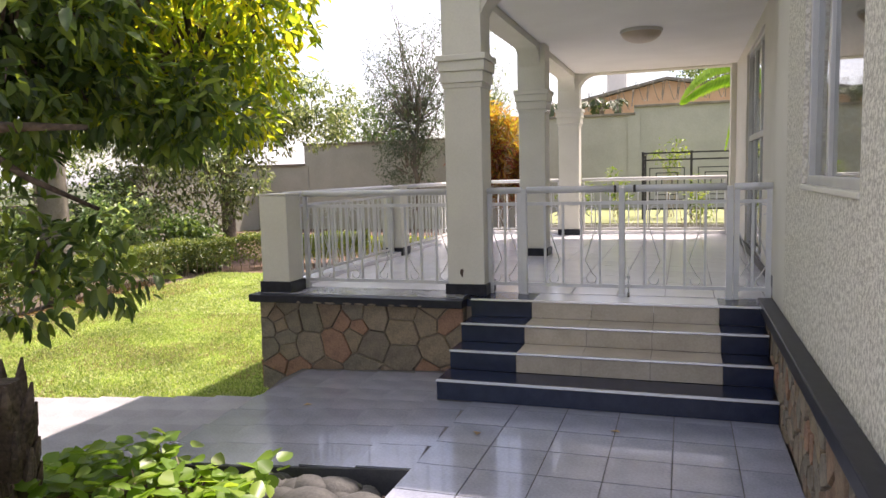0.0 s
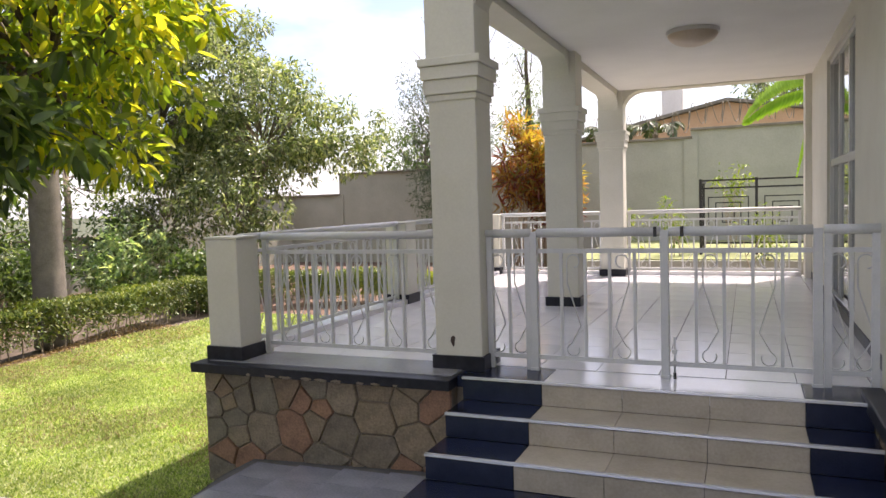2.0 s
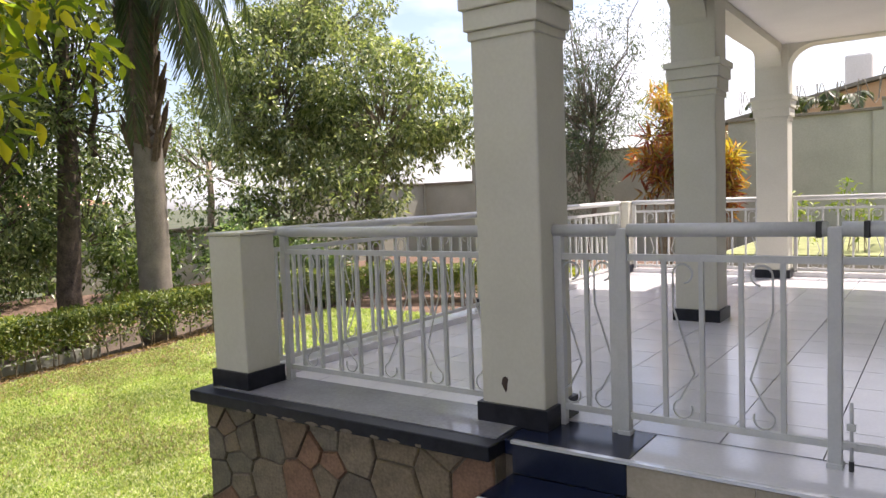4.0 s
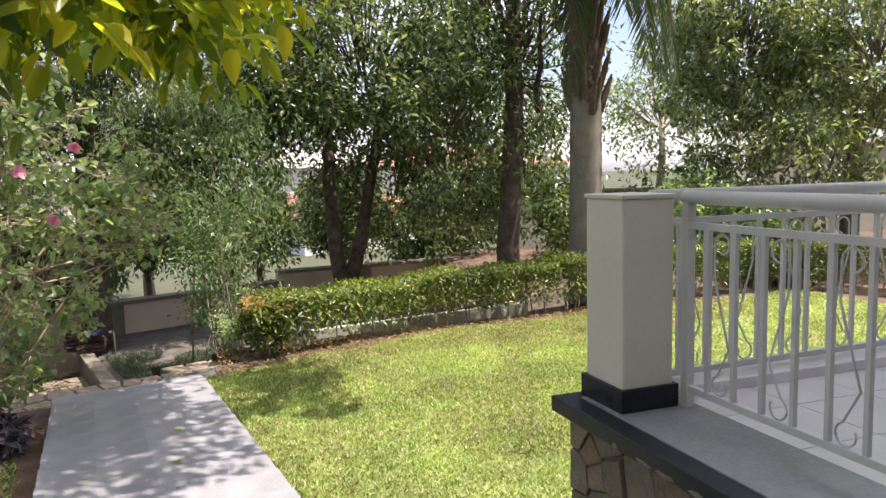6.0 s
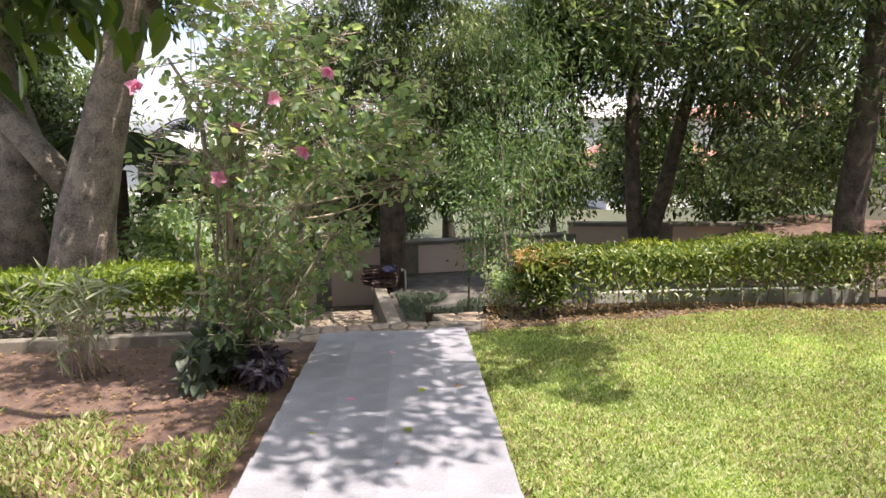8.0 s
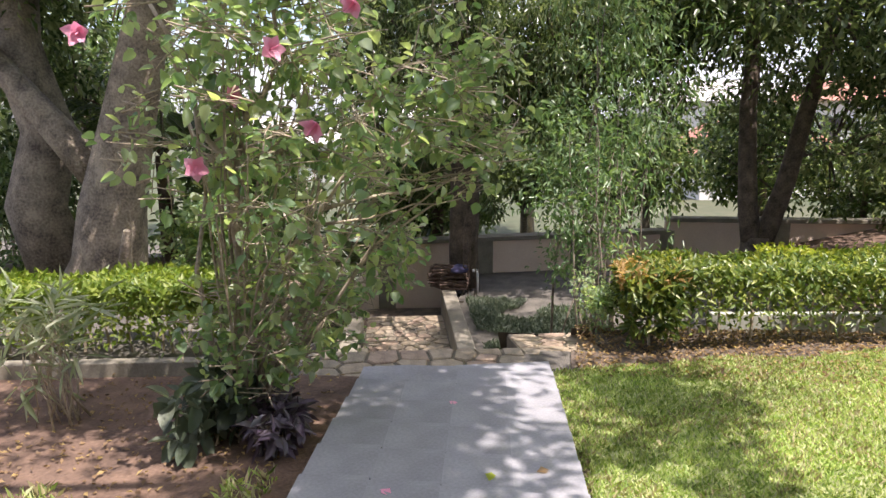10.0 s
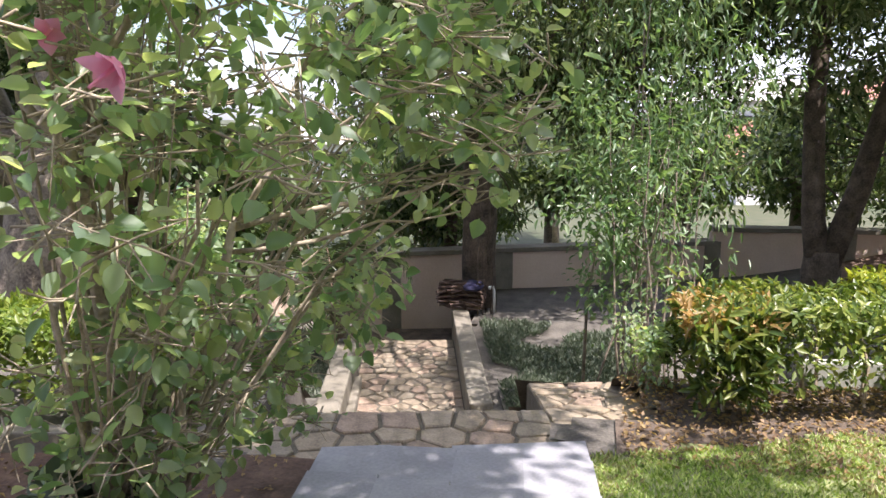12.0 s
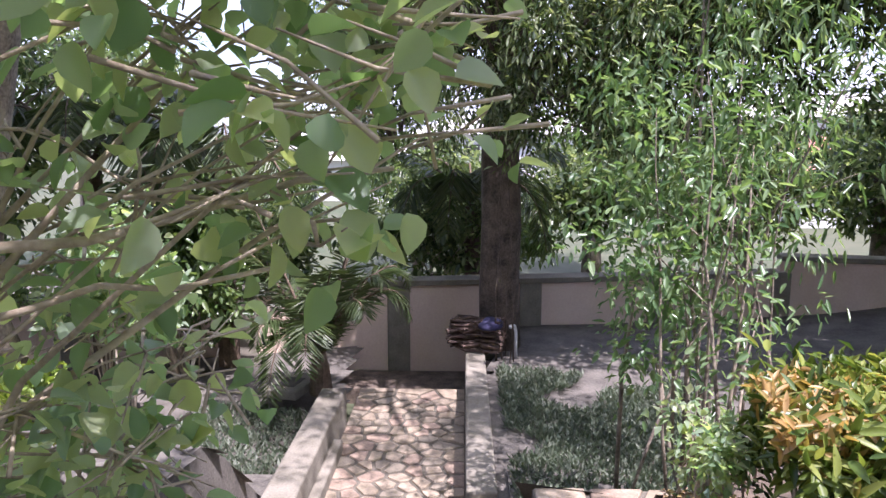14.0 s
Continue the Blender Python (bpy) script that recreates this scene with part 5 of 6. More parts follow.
for k, (x, y, z, r) in enumerate([(-21.5, 1.5, -0.4, 1.3), (-22.5, 5.5, -0.2, 1.5), (-21.0, 11.0, 0.0, 1.6), (-24.0, -1.5, 0.2, 1.6), (-23.0, 9.0, 0.6, 1.5), (-20.5, 13.5, 0.8, 1.8), (-19.5, -3.5, 0.0, 1.4), (-19.8, 3.2, 0.3, 1.2), (-20.2, 6.0, 0.6, 1.5), (-20.2, 8.6, 0.8, 1.6), (-20.0, 11.6, 0.9, 1.6), (-20.6, 0.4, 0.2, 1.2)]):
    tree("far_bush", (x, y, -2.2), bend((x, y, -2.3), (x, y, z), 0.12, 0.06, 3, 0.05, 190 + k), [], [((x, y, z), (r, r, r * 0.75))], 70, 0.42, 60, 0.17, "lf_dark" if k > 6 else "lf_mid", "bark", 200 + k, "leafy bush beyond the garden wall", category="bush", slim=0.42)


# ---- palms ----
def frond_leaves(origin, az, ln, rise, fall, r, per=46, leaflet=0.5, hang=0.5, width=0.03):
    """Leaflets on both sides of one arching rib; returns arrays for leaf_mesh and the rib's points."""
    u = np.linspace(0.06, 1, per)
    d = np.array((math.cos(az), math.sin(az), 0))
    rib = np.array(origin) + d * (ln * u[:, None]) * (1 - 0.25 * u[:, None] ** 2) + np.array((0, 0, 1.0)) * (rise * u - fall * u ** 2.2)[:, None]
    tang = np.gradient(rib, axis=0)
    tang /= np.linalg.norm(tang, axis=1, keepdims=True)
    side = np.cross(tang, (0, 0, 1.0))
    side /= np.linalg.norm(side, axis=1, keepdims=True) + 1e-9
    P, A, N, L = [], [], [], []
    for s in (-1, 1):
        P.append(rib)
        A.append(side * s + tang * 0.7 + np.array((0, 0, -hang)) + r.normal(0, 0.12, rib.shape))
        N.append(np.cross(side * s, tang) * s + r.normal(0, 0.2, rib.shape))
        L.append(leaflet * (0.35 + 0.75 * np.sin(np.pi * np.clip(u * 0.9 + 0.05, 0, 1))))
    return np.concatenate(P), np.concatenate(A), np.concatenate(N), np.concatenate(L), rib


def palm_crown(owner, origin, fronds, seed, leaflet, hang, width, mat="lf_palm", per=46):
    r = np.random.RandomState(seed)
    for az, ln, rise, fall in fronds:
        P, A, N, L, rib = frond_leaves(origin, az, ln, rise, fall, r, per, leaflet, hang)
        ob = leaf_mesh("frond", P, N, A, L, np.full(len(L), width), mat, owner, fold=0.1)
        bm = bmesh.new()
        tube(bm, [tuple(origin)] + [tuple(p) for p in rib[::5]], [0.03] + [0.022 * (1 - 0.8 * i / 9) for i in range(len(rib[::5]))], 5)
        f = part("rib", bm, "palm_boot", owner, smooth=True)


palm = thing("royal_palm", (-10.88, 10.64, -0.4), "tall palm with ringed grey trunk and drooping fronds", "palm tree")
bm = bmesh.new()
zs = [-0.5 + 0.11 * k for k in range(38)]
tube(bm, [(-10.88 + 0.01 * (z + 0.5), 10.64, z) for z in zs], [0.285 - 0.008 * max(0, z) + (0.012 if k % 2 else 0) + (0.10 * max(0, 0.25 - z) if z < 0.25 else 0) * 0.3 for k, z in enumerate(zs)], 18)
part("trunk", bm, "palm_bark", palm, smooth=True)
bm = bmesh.new()
g = random.Random(5)
for k in range(70):
    a, z = g.uniform(0, 6.28), g.uniform(2.7, 5.6)
    r0 = 0.23
    p = Vector((-10.84 + r0 * math.cos(a), 10.64 + r0 * math.sin(a), z))
    tube(bm, [p, p + Vector((0.12 * math.cos(a), 0.12 * math.sin(a), 0.32)), p + Vector((0.2 * math.cos(a), 0.2 * math.sin(a), 0.55))], [0.07, 0.05, 0.02], 5)
tube(bm, [(-10.84, 10.64, 2.9), (-10.84, 10.64, 6.0)], [0.25, 0.30], 12, 0.08, g)
part("crown_shaft", bm, "palm_boot", palm, "dark fibrous old leaf bases")
palm_crown(palm, (-10.84, 10.64, 6.6), [(0.25 + k * 0.57 + 0.1 * (k % 3), 2.4 + 0.25 * (k % 3), 1.2 + 0.3 * (k % 2), 2.6 + 0.4 * (k % 4)) for k in range(11)], 6, 0.75, 1.2, 0.035, per=60)
for k, (az, ln, rise, fall) in enumerate(((-0.35, 3.4, 0.9, 3.0), (-0.15, 3.0, 0.5, 3.2), (0.45, 2.2, 0.5, 3.4), (-0.75, 1.4, 0.3, 3.3), (2.6, 1.0, 0.4, 3.0), (0.1, 2.5, 0.7, 3.6))):
    palm_crown(palm, (-10.84, 10.64, 6.2), [(az, ln, rise, fall)], 60 + k, 0.85, 1.8, 0.03, per=80)

small_palm = thing("date_palm", (-13.3, 0.8, -1.42), "young feathery palm beside the sunken walk", "palm tree")
bm = bmesh.new()
tube(bm, [(-13.3, 0.8, -1.5), (-13.3, 0.8, -1.2), (-13.28, 0.8, -1.0)], [0.13, 0.11, 0.07], 9, 0.12, random.Random(8))
part("trunk", bm, "palm_boot", small_palm)
palm_crown(small_palm, (-13.28, 0.8, -1.1), [(0.3 + k * 0.74, 0.85 + 0.25 * (k % 3), 1.7 + 0.3 * (k % 4), 0.9 + 0.45 * (k % 3)) for k in range(19)], 7, 0.34, 0.25, 0.024, per=50)
dark_palm = thing("dark_palm", (-14.2, -0.9, -1.5), "dark feathery palm behind the big tree", "palm tree")
bm = bmesh.new()
tube(bm, [(-14.2, -0.9, -1.6), (-14.2, -0.9, 0.9)], [0.14, 0.12], 9, 0.08, random.Random(3))
part("trunk", bm, "palm_boot", dark_palm)
palm_crown(dark_palm, (-14.2, -0.9, 0.9), [(k * 0.63, 1.7, 1.5 + 0.4 * (k % 2), 1.3 + 0.5 * (k % 3)) for k in range(11)], 8, 0.5, 0.5, 0.03)
dark_palm = thing("dark_palm", (-17.6, 1.5, -2.2), "dark feathery palm behind the lower wall", "palm tree")
bm = bmesh.new()
tube(bm, [(-17.6, 1.5, -2.4), (-17.6, 1.5, 0.2)], [0.14, 0.12], 9, 0.08, random.Random(4))
part("trunk", bm, "palm_boot", dark_palm)
palm_crown(dark_palm, (-17.6, 1.5, 0.2), [(k * 0.57, 1.9, 1.9 + 0.4 * (k % 2), 1.5 + 0.5 * (k % 3)) for k in range(12)], 9, 0.6, 0.5, 0.035)
dark_palm = thing("dark_palm", (-13.6, -2.3, -1.5), "dark feathery palm between the fig trunks", "palm tree")
bm = bmesh.new()
tube(bm, [(-13.6, -2.3, -1.6), (-13.6, -2.3, 1.0)], [0.14, 0.12], 9, 0.08, random.Random(6))
part("trunk", bm, "palm_boot", dark_palm)
palm_crown(dark_palm, (-13.6, -2.3, 1.0), [(k * 0.57, 1.9, 1.9 + 0.4 * (k % 2), 1.5 + 0.5 * (k % 3)) for k in range(12)], 10, 0.6, 0.5, 0.035)
for k, (x, y, z) in enumerate(((-3.6, 29, 4.3), (-1.8, 28, 4.2), (2.6, 34, 6.6))):
    bp = thing("banana_plant", (x, y, -1), "banana plant beyond the back wall", "banana plant", "banana plants")
    bm = bmesh.new()
    tube(bm, [(x, y, -1.2), (x, y, z)], [0.16, 0.1], 8)
    part("stem", bm, "bark", bp)
    palm_crown(bp, (x, y, z), [(j * 0.9 + k, 1.3, 1.2, 1.0 + 0.4 * (j % 2)) for j in range(7)], 70 + k, 0.42, 0.5, 0.10, "lf_palm", 26)


def broad_blade(owner, a, way, ln, wd, rise, fall, mat, seed):
    """One large banana leaf: an arching blade with split edges."""
    r = np.random.RandomState(seed)
    u = np.linspace(0, 1, 40)
    way = np.array((*way, 0.0)) / math.hypot(*way)
    rib = np.array(a) + way * (ln * u[:, None]) + np.array((0, 0, 1.0)) * (rise * u - fall * u ** 2)[:, None]
    tang = np.gradient(rib, axis=0)
    side = np.cross(tang, (0, 0, 1.0))
    side /= np.linalg.norm(side, axis=1, keepdims=True) + 1e-9
    P, A, N, L = [], [], [], []
    for s in (-1, 1):
        P.append(rib)
        A.append(np.array((0.1, 0.35, 1.0)) * s + tang / np.linalg.norm(tang, axis=1, keepdims=True) * 0.35)
        N.append(np.tile((0, -1.0, 0.35), (40, 1)) + r.normal(0, 0.1, (40, 3)))
        L.append(wd * 0.8 * np.sin(np.pi * np.clip(u * 0.92 + 0.06, 0, 1)) ** 0.6 * r.uniform(0.9, 1.05, 40))
    L = np.concatenate(L)
    leaf_mesh("blade", np.concatenate(P), np.concatenate(N), np.concatenate(A), L, np.full(80, ln / 15), mat, owner, 0.03)


ban = thing("banana_plant", (2.75, 16.6, -0.3), "banana plant with large bright sunlit leaves", "banana plant", "banana plants")
bm = bmesh.new()
tube(bm, [(2.75, 16.6, -0.4), (2.7, 16.5, 3.9)], [0.16, 0.08], 10)
part("stem", bm, "bark", ban)
broad_blade(ban, (2.65, 16.5, 3.85), (-1, -0.12), 1.5, 0.5, 0.55, 1.05, "lf_banana", 1)
broad_blade(ban, (2.65, 16.5, 3.7), (-1, -0.3), 0.6, 0.4, 0.1, 1.5, "lf_banana", 2)
broad_blade(ban, (2.7, 16.5, 3.6), (-1, 0.3), 0.45, 0.3, 0.0, 1.2, "lf_banana", 3)
broad_blade(ban, (2.7, 16.5, 3.9), (1, 0.4), 1.8, 0.34, 1.0, 1.0, "lf_banana", 4)


# ---- hedges ----
def hedge(name, pts, width, z0, z1, n, size, mat, seed, label, stems=True, slim=0.4, full=False, rise=0.0, jitter=0.03, owner=None):
    """A clipped hedge along a plan line: stems below, leaves thick on top and sides."""
    r = np.random.RandomState(seed)
    h = owner or thing(name, (pts[0][0], pts[0][1], z0), label, "hedge")
    P, D, segs = [], [], []
    total = sum(math.dist(a, b) for a, b in zip(pts, pts[1:]))
    for a, b in zip(pts, pts[1:]):
        a, b = np.array(a), np.array(b)
        ln = np.linalg.norm(b - a)
        k = int(n * ln / total)
        t, d = r.uniform(0, 1, k), (b - a) / ln
        nrm = np.array((-d[1], d[0]))
        f = r.uniform(0, 1, k)
        w, z = r.uniform(-1, 1, k), r.uniform(0, 1, k)
        topside = f < 0.38
        side = (f >= 0.38) & (f < 0.86)
        z = np.where(topside, 1 - 0.10 * r.uniform(0, 1, k), 0.2 + 0.8 * z ** 0.62)
        w = np.where(side, np.sign(w) * (1 - 0.16 * r.uniform(0, 1, k)), w)
        wob = 1 + 0.10 * np.sin(t * ln * 3.1 + seed) + 0.06 * np.sin(t * ln * 7.7) + r.normal(0, 0.02 + jitter, k)
        run = sum(sg[2] for sg in segs)
        ztop = (z1 - z0 + rise * np.clip((run + t * ln) / 5.5, 0, 1)) * (1 + 0.035 * np.sin(t * ln * 2.3 + 1) + 0.03 * np.sin(t * ln * 6.1) + r.normal(0, jitter, k))
        xy = a + (b - a) * t[:, None] + nrm * (w * wob * width / 2)[:, None]
        P.append(np.column_stack((xy, z0 + z * ztop)))
        out = np.column_stack((nrm[0] * w, nrm[1] * w, np.where(topside, 1.0, 0.25)))
        D.append(out)
        segs.append((a, b, ln, nrm))
    P, D = np.concatenate(P), np.concatenate(D)
    k = len(P)
    axis = D * 0.8 + rand_dirs(r, k) * 0.9
    nrm = rand_dirs(r, k) * 0.6 + D + np.array((0, 0, 0.5))
    L = size * r.uniform(0.6, 1.35, k)
    ob = leaf_mesh("young_leaves" if owner else "foliage", P - axis * 0.02, nrm, axis, L, L * slim, mat, h, full=full)
    ob["kind"] = "stuff"
    if stems:
        bm = bmesh.new()
        for a, b, ln, nrm in segs:
            for i in range(int(ln / 0.16)):
                q = a + (b - a) * (i + r.uniform()) / (ln / 0.16) + nrm * r.uniform(-0.2, 0.2) * width
                tube(bm, [(q[0], q[1], z0 - 0.05), (q[0] + r.normal(0, .03), q[1] + r.normal(0, .03), z0 + 0.25), (q[0] + r.normal(0, .1), q[1] + r.normal(0, .1), z0 + 0.5 * (z1 - z0) + 0.1)], [0.014, 0.011, 0.006], 4)
        s = part("stem_mass", bm, "twig", h)
        s["kind"] = "stuff"
    return h


hedge("clipped_hedge", [(-9.35, 4.95), (-9.85, 7.4), (-10.1, 9.6), (-10.2, 13.4), (-9.6, 15.2), (-6.5, 16.4)], 0.75, -0.38, 0.30, 38000, 0.072, "lf_hedge", 201, "long clipped green hedge along the lawn, lit from above", rise=0.15)
end_bush = hedge("hedge_end", [(-9.3, 4.72), (-9.35, 5.2)], 0.72, -0.42, 0.17, 1900, 0.10, "lf_hedge", 202, "end bush of the hedge topped with rusty orange young leaves", slim=0.28, full=True, jitter=0.14)
hedge("hedge_end", [(-9.3, 4.7), (-9.33, 5.25)], 0.66, 0.08, 0.27, 900, 0.085, "lf_orange", 206, "", stems=False, slim=0.26, full=True, jitter=0.14, owner=end_bush)
hedge("yellow_hedge", [(-11.2, 6.4), (-11.5, 9.6)], 0.5, -0.5, 0.1, 7000, 0.08, "lf_bright", 203, "low yellow-green bush behind the hedge", stems=False)
hedge("yellow_hedge", [(-9.0, 16.0), (-5.0, 17.2)], 0.6, -0.36, 0.25, 7000, 0.09, "lf_bright", 204, "low yellow-green clipped hedge at the lawn's far side", stems=False)
hedge("left_hedge", [(-7.2, -4.9), (-8.72, 1.5)], 0.8, -0.45, 0.2, 22000, 0.075, "lf_lime", 205, "low bright green clipped hedge beside the bed")
def turned_kerb():
    """A low kerb that runs obliquely from the landing along the bed."""
    bm = boxes((-0.13, 0.0, -7.6, 0.0, -0.6, -0.36), bevel=0.012)
    bm.transform(Matrix.Translation((-8.07, 1.6, 0)) @ Matrix.Rotation(0.225, 4, "Z"))
    return bm


bm = boxes((-0.05, 0.05, 0.4, 4.2, -0.6, -0.355), bevel=0.012)
bm.transform(Matrix.Translation((-10.15, 5.3, 0)) @ Matrix.Rotation(0.16, 4, "Z"))
tagged(part("hedge_kerb", bm, "boundary"), "pale cement edging behind the hedge", "kerb", kind="structure")
tagged(part("bed_kerb", turned_kerb(), "coping"), "low cement kerb before the hedge", "kerb", kind="structure")


# ---- shrubs ----
def shrub(name, base, stems, crown, n_clumps, clump_r, per, size, mat, bark, seed, label, slim=0.6, droop=0.3, stem_r=0.02, spread=0.5, flat=0.9, twigs=0):
    """Many stems from one foot, leaves in clumps."""
    g = random.Random(seed)
    t = thing(name, base, label, "shrub")
    bm = bmesh.new()
    crowns = crown if isinstance(crown, list) else [(*crown, 1.0)]
    radii = crowns[0][1]
    cs, rs = [], []
    for centre, radius, share in crowns:
        centre = Vector(centre)
        for _ in range(round(n_clumps * share)):
            d = Vector((g.gauss(0, 1), g.gauss(0, 1), g.gauss(0, 1))).normalized() * g.uniform(0.25, 1.0)
            cs.append(centre + Vector((d.x * radius[0], d.y * radius[1], d.z * radius[2])))
            rs.append(clump_r * g.uniform(0.6, 1.3))
    for k in range(stems):
        a = g.choice(cs)
        foot = Vector(base) + Vector((g.uniform(-1, 1), g.uniform(-1, 1), 0)) * spread * 0.35 + Vector((0, 0, -0.05))
        mid = foot.lerp(a, 0.5) + Vector((g.uniform(-.1, .1), g.uniform(-.1, .1), 0.25 * radii[2]))
        r0 = stem_r * g.uniform(0.6, 1.3)
        tube(bm, [foot, foot.lerp(mid, 0.5) + Vector((g.uniform(-.04, .04), g.uniform(-.04, .04), 0)), mid, mid.lerp(a, 0.6) + Vector((g.uniform(-.06, .06), g.uniform(-.06, .06), 0.03)), a], [r0, r0 * .85, r0 * .6, r0 * .35, r0 * .15], 6)
        for _ in range(2):
            b = g.choice(cs)
            if (b - a).length < 0.9:
                tube(bm, [mid, mid.lerp(b, 0.5) + Vector((0, 0, 0.06)), b], [r0 * .4, r0 * .28, r0 * .1], 5)
    for p in cs:
        for _ in range(twigs):
            w = Vector((g.gauss(0, 1), g.gauss(0, 1), g.gauss(0, 0.35))).normalized() * g.uniform(0.2, 0.45)
            k = Vector((g.uniform(-.05, .05), g.uniform(-.05, .05), g.uniform(-.04, .04)))
            tube(bm, [p - w * 0.5, p + k, p + w * 0.5 + k], [0.005, 0.0038, 0.0018], 4)
    s = part("stem_mass", bm, bark, t, smooth=True)
    s["kind"] = "stuff"
    ob = clumps_to_leaves("foliage", cs, rs, per, size, mat, t, seed, droop, slim, flat, full=size > 0.07)
    ob["kind"] = "stuff"
    return t, cs


hib, hib_c = shrub("hibiscus_bush", (-7.05, 2.1, -0.42), 40, [((-6.8, 2.5, 1.9), (0.85, 0.95, 1.4), 0.64), ((-7.45, 3.45, 1.75), (0.5, 0.5, 0.7), 0.18), ((-6.95, 2.3, 0.35), (0.5, 0.45, 0.6), 0.16), ((-7.6, 2.5, 0.3), (0.4, 0.36, 0.5), 0.09), ((-7.55, 3.05, 0.75), (0.28, 0.24, 0.4), 0.06)], 255, 0.19, 15, 0.076, "lf_hib", "twig", 301, twigs=4, label="tall straggling hibiscus bush with pale stems and pink flowers", slim=0.72, stem_r=0.014)
for k, (a, b, ra, rb) in enumerate([((-7.0, 2.15, -0.4), (-6.8, 2.25, 1.25), 0.036, 0.026), ((-6.8, 2.25, 1.2), (-6.75, 1.8, 2.3), 0.022, 0.012), ((-6.8, 2.25, 1.25), (-6.7, 2.7, 2.4), 0.022, 0.01),
                                    ((-7.05, 2.2, -0.4), (-7.1, 2.7, 1.1), 0.026, 0.018), ((-7.1, 2.7, 1.05), (-7.45, 3.75, 1.28), 0.014, 0.005), ((-7.1, 2.65, 0.95), (-7.3, 3.6, 1.12), 0.011, 0.004),
                                    ((-7.1, 2.7, 1.05), (-7.3, 3.3, 2.2), 0.014, 0.006), ((-7.1, 2.0, -0.4), (-7.3, 1.7, 1.6), 0.024, 0.01), ((-6.9, 2.3, 0.3), (-6.5, 2.9, 1.3), 0.014, 0.006)]):
    bm = bmesh.new()
    limb = bend(a, b, ra, rb, 6, 0.13, 380 + k)
    tube(bm, [p for p, _ in limb], [q for _, q in limb], 7, 0.06, random.Random(k))
    part("branch", bm, "twig", hib, "pale bare branch", smooth=True)


def hibiscus_flower(p, way, seed):
    r = np.random.RandomState(seed)
    f = thing("hibiscus_flower", p, "pink hibiscus flower on the bush", "flower", "hibiscus flowers")
    way = np.array(way) / np.linalg.norm(way)
    a = np.cross(way, (0.2, 0.1, 1.0))
    a /= np.linalg.norm(a)
    b = np.cross(way, a)
    ang = np.arange(5) * 2 * math.pi / 5 + r.uniform(0, 1)
    ax = np.cos(ang)[:, None] * a + np.sin(ang)[:, None] * b + way * r.uniform(0.5, 1.5, (5, 1))
    leaf_mesh("petals", np.tile(p, (5, 1)).astype(float), np.tile(way, (5, 1)) + 0.1, ax, r.uniform(0.07, 0.09, 5), r.uniform(0.05, 0.07, 5), "fl_pink", f, 0.15, full=True)
    bm = bmesh.new()
    tube(bm, [p, Vector(p) + Vector(way) * 0.09], [0.006, 0.004], 5)
    part("stamen", bm, "fl_pink", f)


for k, p in enumerate([(-5.82, 3.14, 1.61), (-5.97, 2.46, 1.40), (-5.92, 2.89, 1.94), (-5.92, 3.3, 2.14), (-5.92, 1.93, 2.04), (-6.5, 2.4, 1.75)]):
    hibiscus_flower(p, (0.55, 0.25 + 0.5 * ((k * 7) % 3 - 1), 0.3 * (k % 3) - 0.45), k)

fine, _ = shrub("fine_leaf_shrub", (-10.9, 4.35, -1.1), 11, ((-10.9, 4.45, 0.75), (0.7, 0.85, 1.65)), 135, 0.22, 20, 0.075, "lf_shrub", "bark", 302, "tall airy shrub with small bright leaves on thin stems", slim=0.38, stem_r=0.014, spread=1.2)
tall, _ = shrub("bamboo_like_shrub", (-12.2, 4.9, -1.4), 9, ((-12.2, 5.0, 1.9), (1.0, 1.2, 2.2)), 130, 0.3, 18, 0.11, "lf_shrub", "bark", 303, "tall slender shrub with narrow hanging leaves", slim=0.2, droop=0.9, stem_r=0.018, spread=1.4)
low, _ = shrub("green_bush", (-9.7, 4.5, -0.5), 8, ((-9.7, 4.55, -0.14), (0.25, 0.25, 0.3)), 26, 0.13, 34, 0.05, "lf_hib", "twig", 304, "small bright green bush beside the hedge", slim=0.6, stem_r=0.008)
var, _ = shrub("variegated_shrub", (-6.95, 0.75, -0.42), 16, ((-6.95, 0.75, 0.12), (0.5, 0.5, 0.34)), 24, 0.14, 8, 0.19, "lf_pale", "twig", 305, "pale variegated shrub with narrow leaves in bare soil", slim=0.13, droop=-0.1, stem_r=0.008)
br, _ = shrub("broad_leaf_plant", (-6.85, 2.05, -0.42), 10, ((-6.8, 2.05, -0.2), (0.4, 0.3, 0.2)), 24, 0.12, 14, 0.14, "lf_grey", "twig", 306, "low dark broad-leaved plant at the bush's foot", slim=0.6, stem_r=0.008)
pu, _ = shrub("purple_plant", (-6.75, 2.5, -0.42), 8, ((-6.75, 2.48, -0.25), (0.42, 0.16, 0.15)), 26, 0.1, 18, 0.11, "lf_purple", "twig", 307, "low purple-leaved plant along the path edge", slim=0.35, stem_r=0.006)
for k, (x, y, z, rx, ry, rz, mat) in enumerate([(-11.7, -0.5, 0.1, 0.6, 0.8, 0.8, "lf_hib"), (-12.5, -3.5, 0.0, 0.8, 1.4, 1.2, "lf_mid"), (-9.2, -3.2, 0.5, 0.7, 0.8, 0.7, "lf_mid")]):
    shrub("garden_bush", (x, y, ground_z(x, y)), 10, ((x, y, z), (rx, ry, rz)), 60, 0.22, 40, 0.10, mat, "twig", 310 + k, "leafy green bush among the trees", slim=0.5, stem_r=0.015)
